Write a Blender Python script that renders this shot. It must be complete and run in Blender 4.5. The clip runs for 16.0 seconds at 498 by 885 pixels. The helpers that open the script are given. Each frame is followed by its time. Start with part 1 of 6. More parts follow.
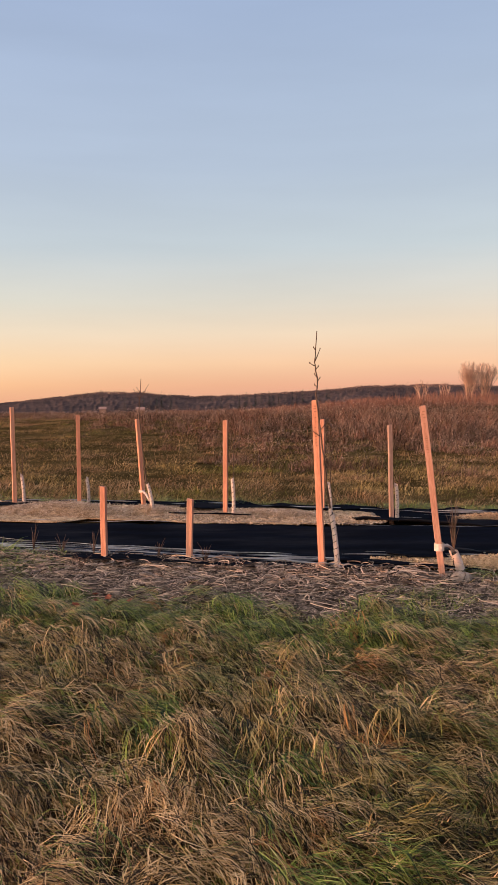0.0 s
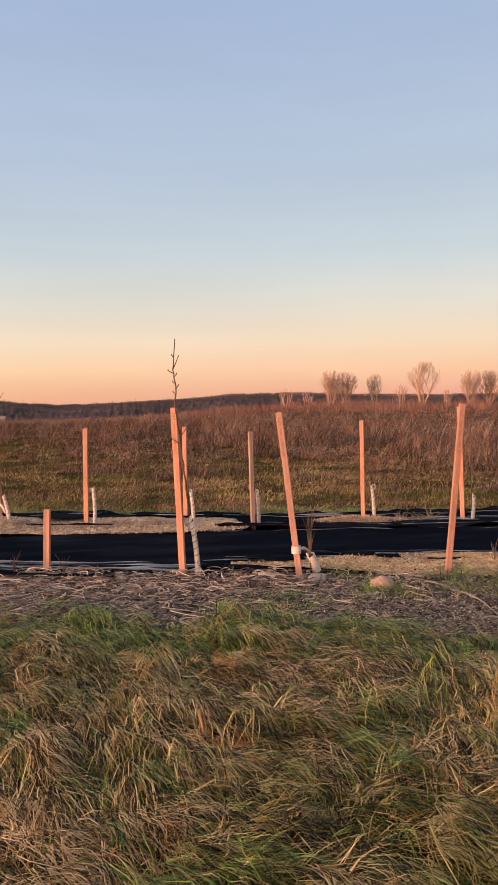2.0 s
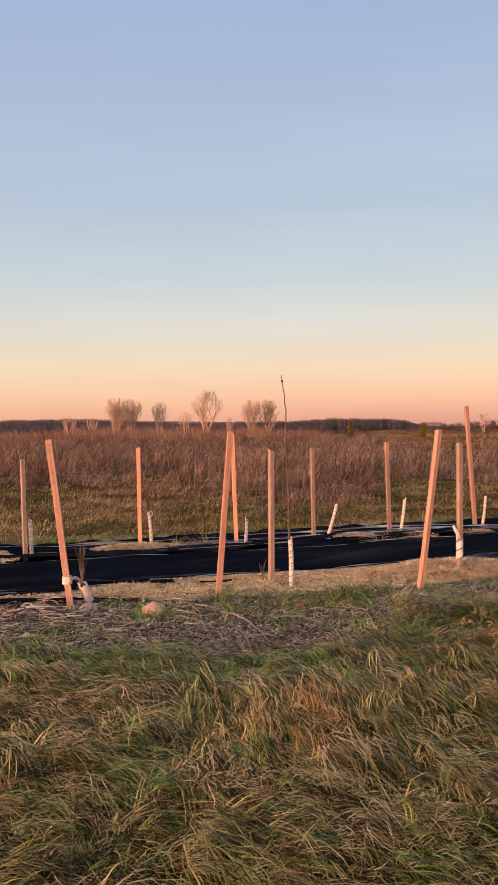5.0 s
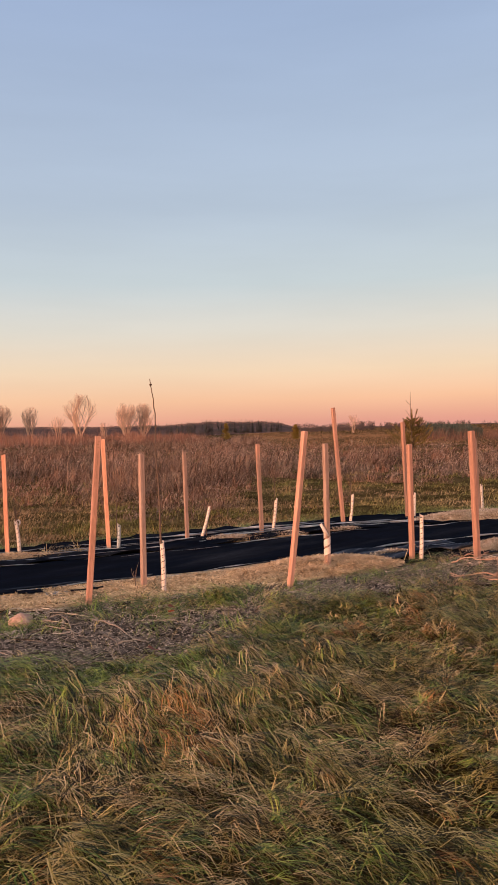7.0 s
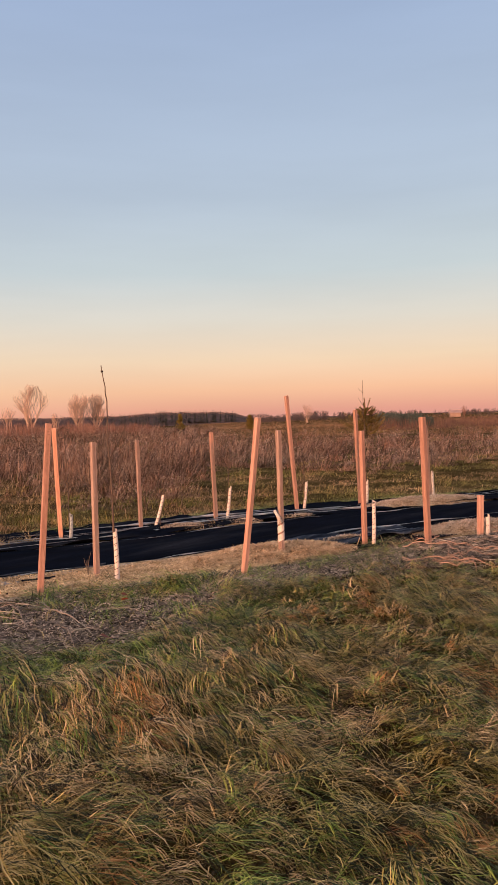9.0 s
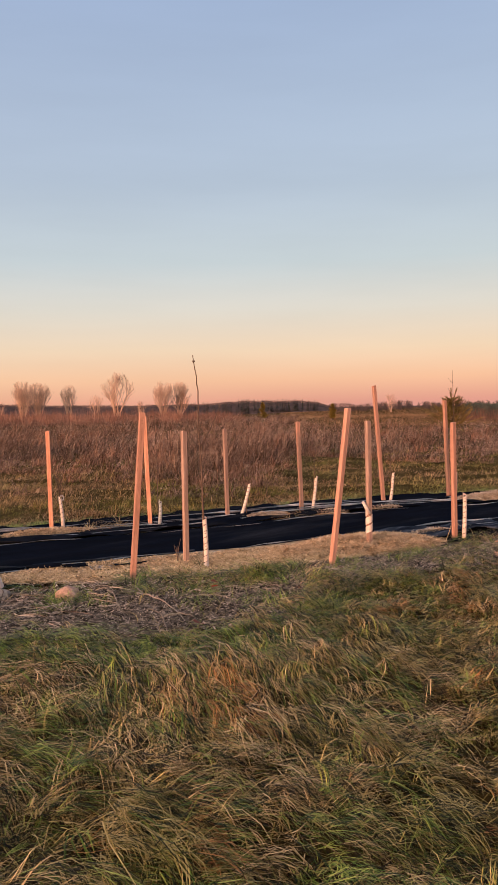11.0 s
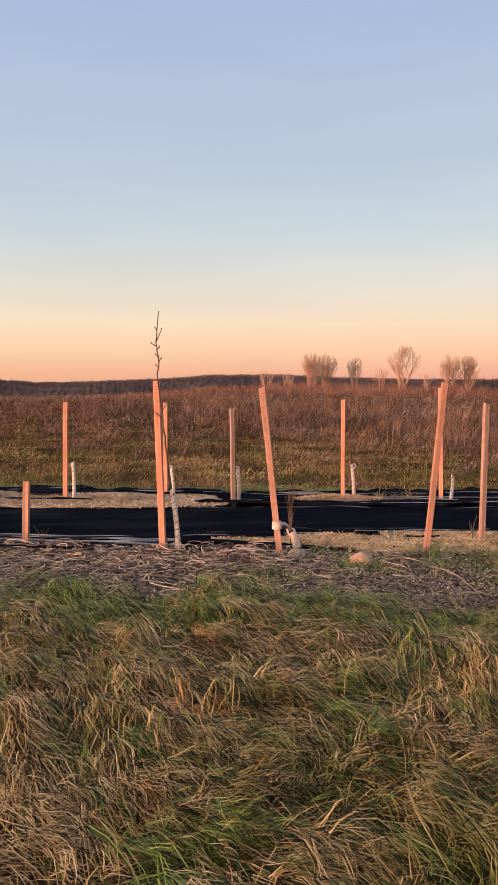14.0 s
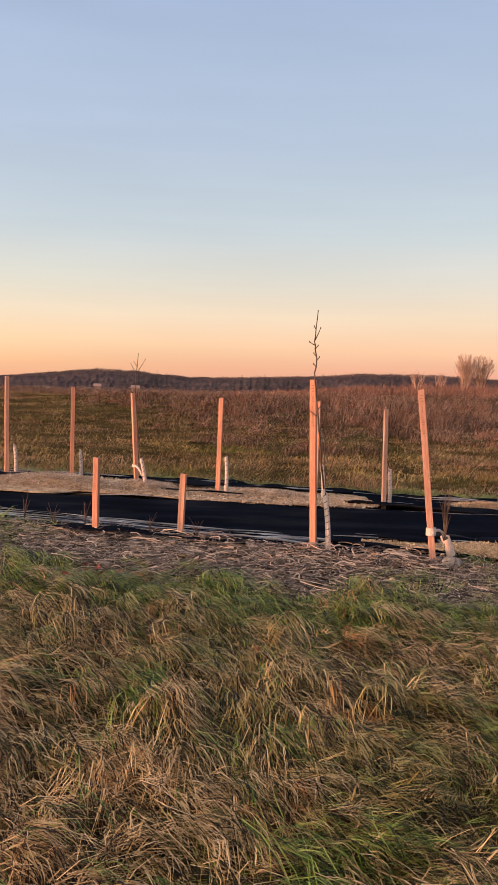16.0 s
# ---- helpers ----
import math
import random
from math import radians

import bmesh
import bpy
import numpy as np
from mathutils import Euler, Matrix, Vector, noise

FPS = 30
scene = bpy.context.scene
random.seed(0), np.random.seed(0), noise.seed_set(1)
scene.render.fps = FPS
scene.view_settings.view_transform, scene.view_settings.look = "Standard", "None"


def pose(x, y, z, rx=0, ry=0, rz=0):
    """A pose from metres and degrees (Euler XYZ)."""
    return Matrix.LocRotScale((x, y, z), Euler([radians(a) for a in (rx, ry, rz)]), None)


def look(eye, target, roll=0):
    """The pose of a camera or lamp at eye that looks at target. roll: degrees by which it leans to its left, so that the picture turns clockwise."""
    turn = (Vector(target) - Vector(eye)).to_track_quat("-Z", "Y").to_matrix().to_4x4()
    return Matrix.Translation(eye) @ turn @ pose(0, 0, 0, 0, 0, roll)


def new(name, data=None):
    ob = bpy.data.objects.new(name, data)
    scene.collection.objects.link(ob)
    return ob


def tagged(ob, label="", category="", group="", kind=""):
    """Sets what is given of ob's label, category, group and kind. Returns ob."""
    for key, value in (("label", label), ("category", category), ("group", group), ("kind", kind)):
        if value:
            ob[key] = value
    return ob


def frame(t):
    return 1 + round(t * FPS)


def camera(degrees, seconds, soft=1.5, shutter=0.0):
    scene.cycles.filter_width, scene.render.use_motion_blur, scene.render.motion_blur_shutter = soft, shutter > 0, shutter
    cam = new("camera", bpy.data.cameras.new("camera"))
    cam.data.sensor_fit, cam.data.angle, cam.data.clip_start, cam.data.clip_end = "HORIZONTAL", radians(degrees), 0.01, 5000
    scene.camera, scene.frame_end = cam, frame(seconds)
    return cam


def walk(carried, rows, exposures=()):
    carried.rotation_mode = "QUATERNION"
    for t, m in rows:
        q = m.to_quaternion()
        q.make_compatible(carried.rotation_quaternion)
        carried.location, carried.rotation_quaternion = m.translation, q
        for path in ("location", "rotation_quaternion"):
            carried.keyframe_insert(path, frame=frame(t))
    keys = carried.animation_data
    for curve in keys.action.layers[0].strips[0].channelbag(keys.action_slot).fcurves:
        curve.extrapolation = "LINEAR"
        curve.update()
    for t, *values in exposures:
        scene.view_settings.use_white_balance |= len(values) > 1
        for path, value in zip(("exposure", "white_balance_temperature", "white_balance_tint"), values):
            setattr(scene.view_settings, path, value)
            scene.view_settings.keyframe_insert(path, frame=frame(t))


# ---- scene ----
SECONDS = 16.0
LENS = 36.03
PATH = [  # seconds, eye x y z, heading to the right, tilt up, roll
    (0.000, -0.000, 0.000, 1.500, 2.116, -2.954, -0.005),
    (0.500, 0.014, -0.008, 1.503, 4.192, -2.403, -0.093),
    (1.000, 0.022, -0.009, 1.496, 6.276, -2.212, -0.318),
    (1.500, 0.043, -0.014, 1.492, 9.059, -2.377, -0.260),
    (2.000, 0.061, -0.021, 1.493, 11.999, -2.359, -0.249),
    (2.500, 0.078, -0.031, 1.491, 14.479, -2.226, -0.276),
    (3.000, 0.096, -0.045, 1.498, 17.064, -1.758, -0.237),
    (3.500, 0.108, -0.057, 1.499, 19.572, -1.261, -0.014),
    (4.000, 0.126, -0.076, 1.498, 22.423, -0.925, 0.205),
    (4.500, 0.131, -0.082, 1.496, 25.314, -0.692, 0.507),
    (5.000, 0.144, -0.094, 1.493, 27.921, -0.375, -0.153),
    (5.200, 0.149, -0.104, 1.492, 28.930, -0.411, -0.736),
    (5.725, 0.161, -0.118, 1.490, 31.649, -0.225, -1.300),
    (6.250, 0.170, -0.126, 1.490, 34.219, -0.121, -1.349),
    (6.775, 0.178, -0.132, 1.490, 36.399, -0.143, -1.208),
    (7.300, 0.184, -0.137, 1.488, 37.944, -0.337, -1.204),
    (7.500, 0.189, -0.138, 1.485, 38.366, -0.430, -1.234),
    (8.000, 0.190, -0.143, 1.484, 39.474, -0.731, -1.435),
    (8.200, 0.200, -0.134, 1.467, 39.911, -0.716, -1.565),
    (8.725, 0.199, -0.131, 1.459, 40.602, -0.912, -1.587),
    (9.250, 0.187, -0.125, 1.458, 40.389, -1.085, -1.319),
    (9.775, 0.170, -0.118, 1.463, 39.322, -1.257, -1.004),
    (10.300, 0.154, -0.111, 1.467, 37.452, -1.449, -0.887),
    (10.500, 0.151, -0.108, 1.469, 36.703, -1.592, -0.866),
    (11.000, 0.138, -0.101, 1.472, 34.446, -1.728, -0.971),
    (11.500, 0.130, -0.090, 1.468, 31.735, -1.752, -1.182),
    (12.000, 0.111, -0.070, 1.468, 28.559, -2.148, -0.272),
    (12.500, 0.092, -0.049, 1.460, 25.190, -2.978, 1.155),
    (13.000, 0.071, -0.024, 1.455, 20.730, -3.749, 1.535),
    (13.500, 0.054, -0.007, 1.445, 16.130, -3.867, 0.834),
    (14.000, 0.042, -0.004, 1.444, 13.564, -3.739, 0.857),
    (14.500, 0.026, 0.003, 1.445, 11.596, -3.419, 1.364),
    (15.000, 0.009, 0.010, 1.447, 8.705, -3.352, 1.296),
    (15.500, -0.003, 0.019, 1.448, 5.424, -3.473, 2.007),
    (16.000, -0.016, 0.025, 1.451, 2.642, -4.190, 2.446),
]


def heading(row):
    t, x, y, z, yaw, tilt, roll = row
    a, b = radians(yaw), radians(tilt)
    way = Vector((math.sin(a) * math.cos(b), math.cos(a) * math.cos(b), math.sin(b)))
    eye = Vector((x, y, z))
    return t, look(eye, eye + way, roll)


cam = camera(LENS, SECONDS, soft=0.7)
walk(cam, [heading(row) for row in PATH], [(0.0, -0.03), (3.0, 0.03), (5.0, 0.0), (8.0, -0.07), (11.5, -0.06), (14.0, 0.05), (16.0, 0.04)])

# ---------------------------------------------------------------- sky and sun

SUN_AZ, SUN_EL = -110.0, 2.2     # degrees; azimuth from +y to the right
GLOW = 4.6                       # brightness of the afterglow round the sun


def lin(r, g, b):
    """Linear colour from 0..255 display values."""
    out = []
    for c in (r, g, b):
        c /= 255.0
        out.append(c / 12.92 if c <= 0.04045 else ((c + 0.055) / 1.055) ** 2.4)
    return (*out, 1.0)


def ramp(nodes, stops, fac=None, links=None):
    n = nodes.new("ShaderNodeValToRGB")
    els = n.color_ramp.elements
    while len(els) < len(stops):
        els.new(0.5)
    for e, (p, c) in zip(els, stops):
        e.position, e.color = p, c if len(c) == 4 else (*c, 1.0)
    if fac is not None:
        links.new(fac, n.inputs["Fac"])
    return n


def make_world():
    world = bpy.data.worlds.new("evening_sky")
    scene.world = world
    world.use_nodes = True
    nt = world.node_tree
    nt.nodes.clear()
    nodes, links = nt.nodes, nt.links
    co = nodes.new("ShaderNodeTexCoord")
    sep = nodes.new("ShaderNodeSeparateXYZ")
    links.new(co.outputs["Generated"], sep.inputs[0])
    # colours of the twilight sky by height (sine of the elevation)
    west = ramp(nodes, [(0.0, lin(240, 178, 140)), (0.022, lin(247, 194, 149)), (0.05, lin(246, 211, 173)), (0.085, lin(235, 216, 193)),
                        (0.125, lin(216, 213, 203)), (0.19, lin(194, 204, 213)), (0.29, lin(177, 191, 213)), (0.48, lin(158, 176, 209)),
                        (1.0, lin(112, 136, 184))], sep.outputs["Z"], links)
    east = ramp(nodes, [(0.0, lin(206, 146, 144)), (0.022, lin(222, 154, 143)), (0.052, lin(240, 185, 156)), (0.09, lin(237, 206, 180)),
                        (0.14, lin(217, 208, 199)), (0.20, lin(193, 202, 208)), (0.29, lin(177, 190, 208)), (0.48, lin(158, 176, 207)),
                        (1.0, lin(112, 136, 184))], sep.outputs["Z"], links)
    # from the paler left of the view to the pinker right, opposite the sun
    dot = nodes.new("ShaderNodeVectorMath")
    dot.operation = "DOT_PRODUCT"
    a = radians(55)
    dot.inputs[1].default_value = (math.sin(a), math.cos(a), 0)
    links.new(co.outputs["Generated"], dot.inputs[0])
    mr = nodes.new("ShaderNodeMapRange")
    mr.inputs["From Min"].default_value, mr.inputs["From Max"].default_value = 0.25, 1.0
    links.new(dot.outputs["Value"], mr.inputs["Value"])
    mix = nodes.new("ShaderNodeMix")
    mix.data_type = "RGBA"
    links.new(mr.outputs[0], mix.inputs["Factor"])
    links.new(west.outputs[0], mix.inputs["A"])
    links.new(east.outputs[0], mix.inputs["B"])
    # faint drawn-out wisps of high cloud
    spread = nodes.new("ShaderNodeMapping")
    spread.inputs["Scale"].default_value = (1.6, 1.6, 11.0)
    links.new(co.outputs["Generated"], spread.inputs["Vector"])
    wisps = nodes.new("ShaderNodeTexNoise")
    wisps.inputs["Scale"].default_value, wisps.inputs["Detail"].default_value = 1.7, 4.0
    links.new(spread.outputs[0], wisps.inputs["Vector"])
    thin = nodes.new("ShaderNodeMapRange")
    thin.inputs["From Min"].default_value, thin.inputs["From Max"].default_value = 0.3, 0.7
    thin.inputs["To Min"].default_value, thin.inputs["To Max"].default_value = 0.965, 1.035
    links.new(wisps.outputs["Fac"], thin.inputs["Value"])
    # the glow round the sun, behind the camera
    glow = nodes.new("ShaderNodeVectorMath")
    glow.operation = "DOT_PRODUCT"
    a = radians(SUN_AZ)
    glow.inputs[1].default_value = (math.sin(a), math.cos(a), 0.1)
    links.new(co.outputs["Generated"], glow.inputs[0])
    gr = nodes.new("ShaderNodeMapRange")
    gr.inputs["From Min"].default_value, gr.inputs["From Max"].default_value = 0.35, 1.0
    gr.inputs["To Min"].default_value, gr.inputs["To Max"].default_value = 0.0, GLOW
    links.new(glow.outputs["Value"], gr.inputs["Value"])
    bg = nodes.new("ShaderNodeBackground")
    links.new(mix.outputs["Result"], bg.inputs["Color"])
    links.new(thin.outputs[0], bg.inputs["Strength"])
    warm = nodes.new("ShaderNodeBackground")
    warm.inputs["Color"].default_value = (1.0, 0.70, 0.44, 1)
    links.new(gr.outputs[0], warm.inputs["Strength"])
    sky = nodes.new("ShaderNodeTexSky")
    sky.sky_type, sky.sun_disc = "NISHITA", False
    sky.sun_elevation, sky.sun_rotation = radians(SUN_EL), radians(SUN_AZ)
    bg2 = nodes.new("ShaderNodeBackground")
    bg2.inputs["Strength"].default_value = 0.05
    links.new(sky.outputs[0], bg2.inputs["Color"])
    add = nodes.new("ShaderNodeAddShader")
    links.new(bg.outputs[0], add.inputs[0])
    links.new(bg2.outputs[0], add.inputs[1])
    add2 = nodes.new("ShaderNodeAddShader")
    links.new(add.outputs[0], add2.inputs[0])
    links.new(warm.outputs[0], add2.inputs[1])
    out = nodes.new("ShaderNodeOutputWorld")
    links.new(add2.outputs[0], out.inputs[0])


make_world()
sun_data = bpy.data.lights.new("sun", "SUN")
sun_data.energy, sun_data.angle, sun_data.color = 4.7, radians(0.6), (1.0, 0.39, 0.185)
sun = new("sun", sun_data)
_a, _e = radians(SUN_AZ), radians(SUN_EL)
sun.matrix_world = look((0, 0, 0), (-math.sin(_a) * math.cos(_e), -math.cos(_a) * math.cos(_e), -math.sin(_e)))

# ---------------------------------------------------------------- materials


def material(name, stops, scale=4.0, rough=0.8, fine=0.35, fine_scale=40.0, bump=0.3, bump_scale=60.0, stretch=(1, 1, 1),
             island=0.0, per_object=0.0, spec=0.3, through_light=0.0, patch=None, bump_dist=0.01, cloth=False, fleck=None):
    """Colour from noise over stops, finer noise for grain, variation by island or object, and bump."""
    m = bpy.data.materials.new(name)
    m.use_nodes = True
    nt = m.node_tree
    nodes, links = nt.nodes, nt.links
    bsdf = nodes["Principled BSDF"]
    co = nodes.new("ShaderNodeTexCoord")
    mp = nodes.new("ShaderNodeMapping")
    mp.inputs["Scale"].default_value = stretch
    links.new(co.outputs["Object"], mp.inputs["Vector"])
    vec = mp.outputs[0]

    def noise_tex(s, detail=4.0):
        n = nodes.new("ShaderNodeTexNoise")
        n.inputs["Scale"].default_value, n.inputs["Detail"].default_value = s, detail
        links.new(vec, n.inputs["Vector"])
        return n.outputs["Fac"]

    def math_node(op, a, b):
        n = nodes.new("ShaderNodeMath")
        n.operation = op
        for i, v in enumerate((a, b)):
            if isinstance(v, (int, float)):
                n.inputs[i].default_value = v
            else:
                links.new(v, n.inputs[i])
        return n.outputs[0]

    fac = noise_tex(scale)
    if island or per_object:
        src = nodes.new("ShaderNodeNewGeometry").outputs["Random Per Island"] if island else nodes.new("ShaderNodeObjectInfo").outputs["Random"]
        amount = island or per_object
        fac = math_node("ADD", fac, math_node("MULTIPLY", math_node("SUBTRACT", src, 0.5), amount))
    color = ramp(nodes, stops, fac, links).outputs[0]
    if patch:
        pscale, lo, hi, pstops = patch
        pf = nodes.new("ShaderNodeMapRange")
        pf.inputs["From Min"].default_value, pf.inputs["From Max"].default_value = lo, hi
        links.new(noise_tex(pscale, 3.0), pf.inputs["Value"])
        other = ramp(nodes, pstops, fac, links).outputs[0]
        mx = nodes.new("ShaderNodeMix")
        mx.data_type = "RGBA"
        links.new(pf.outputs[0], mx.inputs["Factor"])
        links.new(color, mx.inputs["A"])
        links.new(other, mx.inputs["B"])
        color = mx.outputs["Result"]
    if fleck:
        pscale, lo, hi, tone = fleck
        pf = nodes.new("ShaderNodeMapRange")
        pf.inputs["From Min"].default_value, pf.inputs["From Max"].default_value = lo, hi
        links.new(noise_tex(pscale, 4.0), pf.inputs["Value"])
        mx = nodes.new("ShaderNodeMix")
        mx.data_type = "RGBA"
        links.new(pf.outputs[0], mx.inputs["Factor"])
        links.new(color, mx.inputs["A"])
        mx.inputs["B"].default_value = (*tone, 1)
        color = mx.outputs["Result"]
    fn = noise_tex(fine_scale, 6.0)
    mr = nodes.new("ShaderNodeMapRange")
    mr.inputs["From Min"].default_value, mr.inputs["From Max"].default_value = 0.3, 0.7
    mr.inputs["To Min"].default_value, mr.inputs["To Max"].default_value = 1 - fine, 1 + fine
    links.new(fn, mr.inputs["Value"])
    hsv = nodes.new("ShaderNodeHueSaturation")
    links.new(mr.outputs[0], hsv.inputs["Value"])
    links.new(color, hsv.inputs["Color"])
    links.new(hsv.outputs[0], bsdf.inputs["Base Color"])
    bsdf.inputs["Roughness"].default_value = rough
    bsdf.inputs["Specular IOR Level"].default_value = spec
    if bump:
        b = nodes.new("ShaderNodeBump")
        b.inputs["Strength"].default_value, b.inputs["Distance"].default_value = bump, bump_dist
        links.new(noise_tex(bump_scale, 5.0), b.inputs["Height"])
        links.new(b.outputs[0], bsdf.inputs["Normal"])
    if cloth:
        # matt weave that does not turn bright at a grazing look
        df, gl, ms = nodes.new("ShaderNodeBsdfDiffuse"), nodes.new("ShaderNodeBsdfGlossy"), nodes.new("ShaderNodeMixShader")
        links.new(hsv.outputs[0], df.inputs["Color"])
        gl.inputs["Roughness"].default_value = rough
        ms.inputs[0].default_value = 0.007
        for n in (df, gl):
            if bump:
                links.new(b.outputs[0], n.inputs["Normal"])
        links.new(df.outputs[0], ms.inputs[1])
        links.new(gl.outputs[0], ms.inputs[2])
        links.new(ms.outputs[0], nodes["Material Output"].inputs[0])
    if through_light:
        tr = nodes.new("ShaderNodeBsdfTranslucent")
        links.new(hsv.outputs[0], tr.inputs["Color"])
        ms = nodes.new("ShaderNodeMixShader")
        ms.inputs[0].default_value = through_light
        links.new(bsdf.outputs[0], ms.inputs[1])
        links.new(tr.outputs[0], ms.inputs[2])
        links.new(ms.outputs[0], nodes["Material Output"].inputs[0])
    return m


# near-black lowest stops of olive and straw imitate shaded gaps between blades
OLIVE_GRASS = material("olive_grass", [(0.24, (0.012, 0.014, 0.003)), (0.40, (0.098, 0.088, 0.018)), (0.60, (0.265, 0.210, 0.050)), (0.88, (0.45, 0.345, 0.135))], 5.0, 0.5, 0.35, 14, 0,
                       island=1.2, through_light=0.15, patch=(1.9, 0.42, 0.66, [(0.24, (0.018, 0.014, 0.004)), (0.40, (0.130, 0.090, 0.026)), (0.60, (0.315, 0.202, 0.066)), (0.88, (0.49, 0.340, 0.165))]), spec=0.2)
TAN_GRASS = material("straw_grass", [(0.24, (0.024, 0.014, 0.008)), (0.40, (0.205, 0.121, 0.050)), (0.60, (0.430, 0.268, 0.112)), (0.88, (0.680, 0.475, 0.250))], 5.0, 0.55, 0.35, 14, 0,
                     island=1.2, through_light=0.12, patch=(2.3, 0.40, 0.64, [(0.24, (0.022, 0.015, 0.006)), (0.40, (0.198, 0.134, 0.044)), (0.60, (0.396, 0.264, 0.094)), (0.88, (0.594, 0.429, 0.237))]), spec=0.15)
RUST_GRASS = material("rust_grass", [(0.10, (0.13, 0.050, 0.018)), (0.45, (0.34, 0.150, 0.055)), (0.70, (0.50, 0.245, 0.085)), (0.95, (0.62, 0.36, 0.16))], 5.0, 0.65, 0.3, 14, 0,
                      island=0.8, through_light=0.15, spec=0.12)
# strong broad contrast puts the shading of clumps into the green
GREEN_GRASS = material("green_grass", [(0.14, (0.008, 0.020, 0.003)), (0.5, (0.105, 0.170, 0.020)), (0.9, (0.35, 0.37, 0.075))], 6, 0.5, 0.5, 9, 0,
                       island=1.0, through_light=0.15)
# brown thatch, darkened to paint in the shade between the blades
SHADED_THATCH = material("thatch", [(0.1, (0.008, 0.006, 0.003)), (0.5, (0.030, 0.022, 0.010)), (0.9, (0.085, 0.058, 0.030))], 8, 0.8, 0.3, 50, 0, island=0.8, spec=0.15)
FIELD_GRASS = material("rough_field_grass", [(0.12, (0.066, 0.045, 0.017)), (0.45, (0.274, 0.194, 0.074)), (0.70, (0.436, 0.312, 0.128)), (0.95, (0.568, 0.416, 0.199))], 1.1, 0.7, 0.35, 6, 0,
                       island=0.7, through_light=0.2, patch=(0.55, 0.40, 0.60, [(0.12, (0.066, 0.040, 0.023)), (0.45, (0.255, 0.153, 0.078)), (0.70, (0.397, 0.246, 0.138)), (0.95, (0.530, 0.350, 0.218))]), spec=0.1)
FIELD_GREEN = material("green_field_grass", [(0.12, (0.039, 0.039, 0.010)), (0.5, (0.167, 0.147, 0.037)), (0.9, (0.310, 0.256, 0.086))], 1.1, 0.7, 0.35, 6, 0, island=0.7, through_light=0.2, spec=0.1)
WEED = material("dry_weeds", [(0.12, (0.030, 0.019, 0.014)), (0.45, (0.130, 0.082, 0.060)), (0.70, (0.245, 0.162, 0.122)), (0.95, (0.39, 0.275, 0.215))], 0.7, 0.8, 0.3, 12, 0,
                island=0.75, through_light=0.2, patch=(0.35, 0.46, 0.66, [(0.12, (0.045, 0.022, 0.014)), (0.45, (0.195, 0.094, 0.062)), (0.70, (0.33, 0.175, 0.122)), (0.95, (0.46, 0.285, 0.215))]), spec=0.1)
SEED_HEADS = material("seed_heads", [(0.12, (0.14, 0.090, 0.070)), (0.5, (0.36, 0.245, 0.195)), (0.9, (0.56, 0.42, 0.35))], 0.8, 0.85, 0.3, 12, 0, island=0.8, through_light=0.25, spec=0.05)
HILL_GRASS = material("hill_grass", [(0.1, (0.13, 0.078, 0.045)), (0.5, (0.22, 0.135, 0.080)), (0.9, (0.31, 0.20, 0.12))], 0.06, 0.85, 0.3, 0.6, 0, island=0.4, through_light=0.15, spec=0.05)
# soil darkened so that gaps in the grass read as shade
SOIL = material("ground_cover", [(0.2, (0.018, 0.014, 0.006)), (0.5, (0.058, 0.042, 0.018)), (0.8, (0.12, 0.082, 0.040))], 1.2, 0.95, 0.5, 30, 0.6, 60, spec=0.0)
# dark lowest stop and strong contrast imitate shaded gaps in the litter
MULCH = material("mulch_litter", [(0.32, (0.014, 0.011, 0.009)), (0.5, (0.095, 0.076, 0.063)), (0.75, (0.24, 0.195, 0.165))], 14, 0.95, 0.85, 24, 0.9, 90, spec=0.0)
CHIPS = material("wood_chips", [(0.1, (0.16, 0.11, 0.07)), (0.45, (0.40, 0.30, 0.225)), (0.8, (0.60, 0.49, 0.395))], 6, 0.9, 0.3, 80, 0.2, 120, island=0.6, spec=0.05)
GOLD_CHIPS = material("golden_chips", [(0.1, (0.19, 0.125, 0.075)), (0.45, (0.46, 0.32, 0.195)), (0.8, (0.66, 0.49, 0.33))], 6, 0.9, 0.3, 80, 0.2, 120, island=0.5, spec=0.05)
CHIP_BED = material("chip_bed", [(0.2, (0.10, 0.072, 0.046)), (0.5, (0.32, 0.235, 0.155)), (0.8, (0.52, 0.41, 0.29))], 12, 0.95, 0.6, 70, 1.0, 80, spec=0.0)
STEMS = material("dead_stems", [(0.12, (0.025, 0.018, 0.014)), (0.48, (0.205, 0.15, 0.12)), (0.86, (0.52, 0.41, 0.335))], 5, 0.8, 0.3, 60, 0.2, 90, island=1.1, spec=0.1)
PALE_STEMS = material("bleached_stems", [(0.12, (0.06, 0.043, 0.034)), (0.48, (0.24, 0.175, 0.14)), (0.86, (0.52, 0.41, 0.34))], 7, 0.75, 0.3, 60, 0.2, 90, island=1.0, spec=0.15)
# the lighter stretched patches paint streaks of sheen into the black
FABRIC = material("black_weed_fabric", [(0.3, (0.0010, 0.0017, 0.0042)), (0.7, (0.0024, 0.0040, 0.0095))], 2.5, 0.55, 0.35, 25, 0.2, 350, spec=0.06, bump_dist=0.002, cloth=True,
                  stretch=(0.5, 2.2, 1), patch=(1.6, 0.48, 0.74, [(0.3, (0.007, 0.008, 0.012)), (0.7, (0.016, 0.018, 0.024))]))
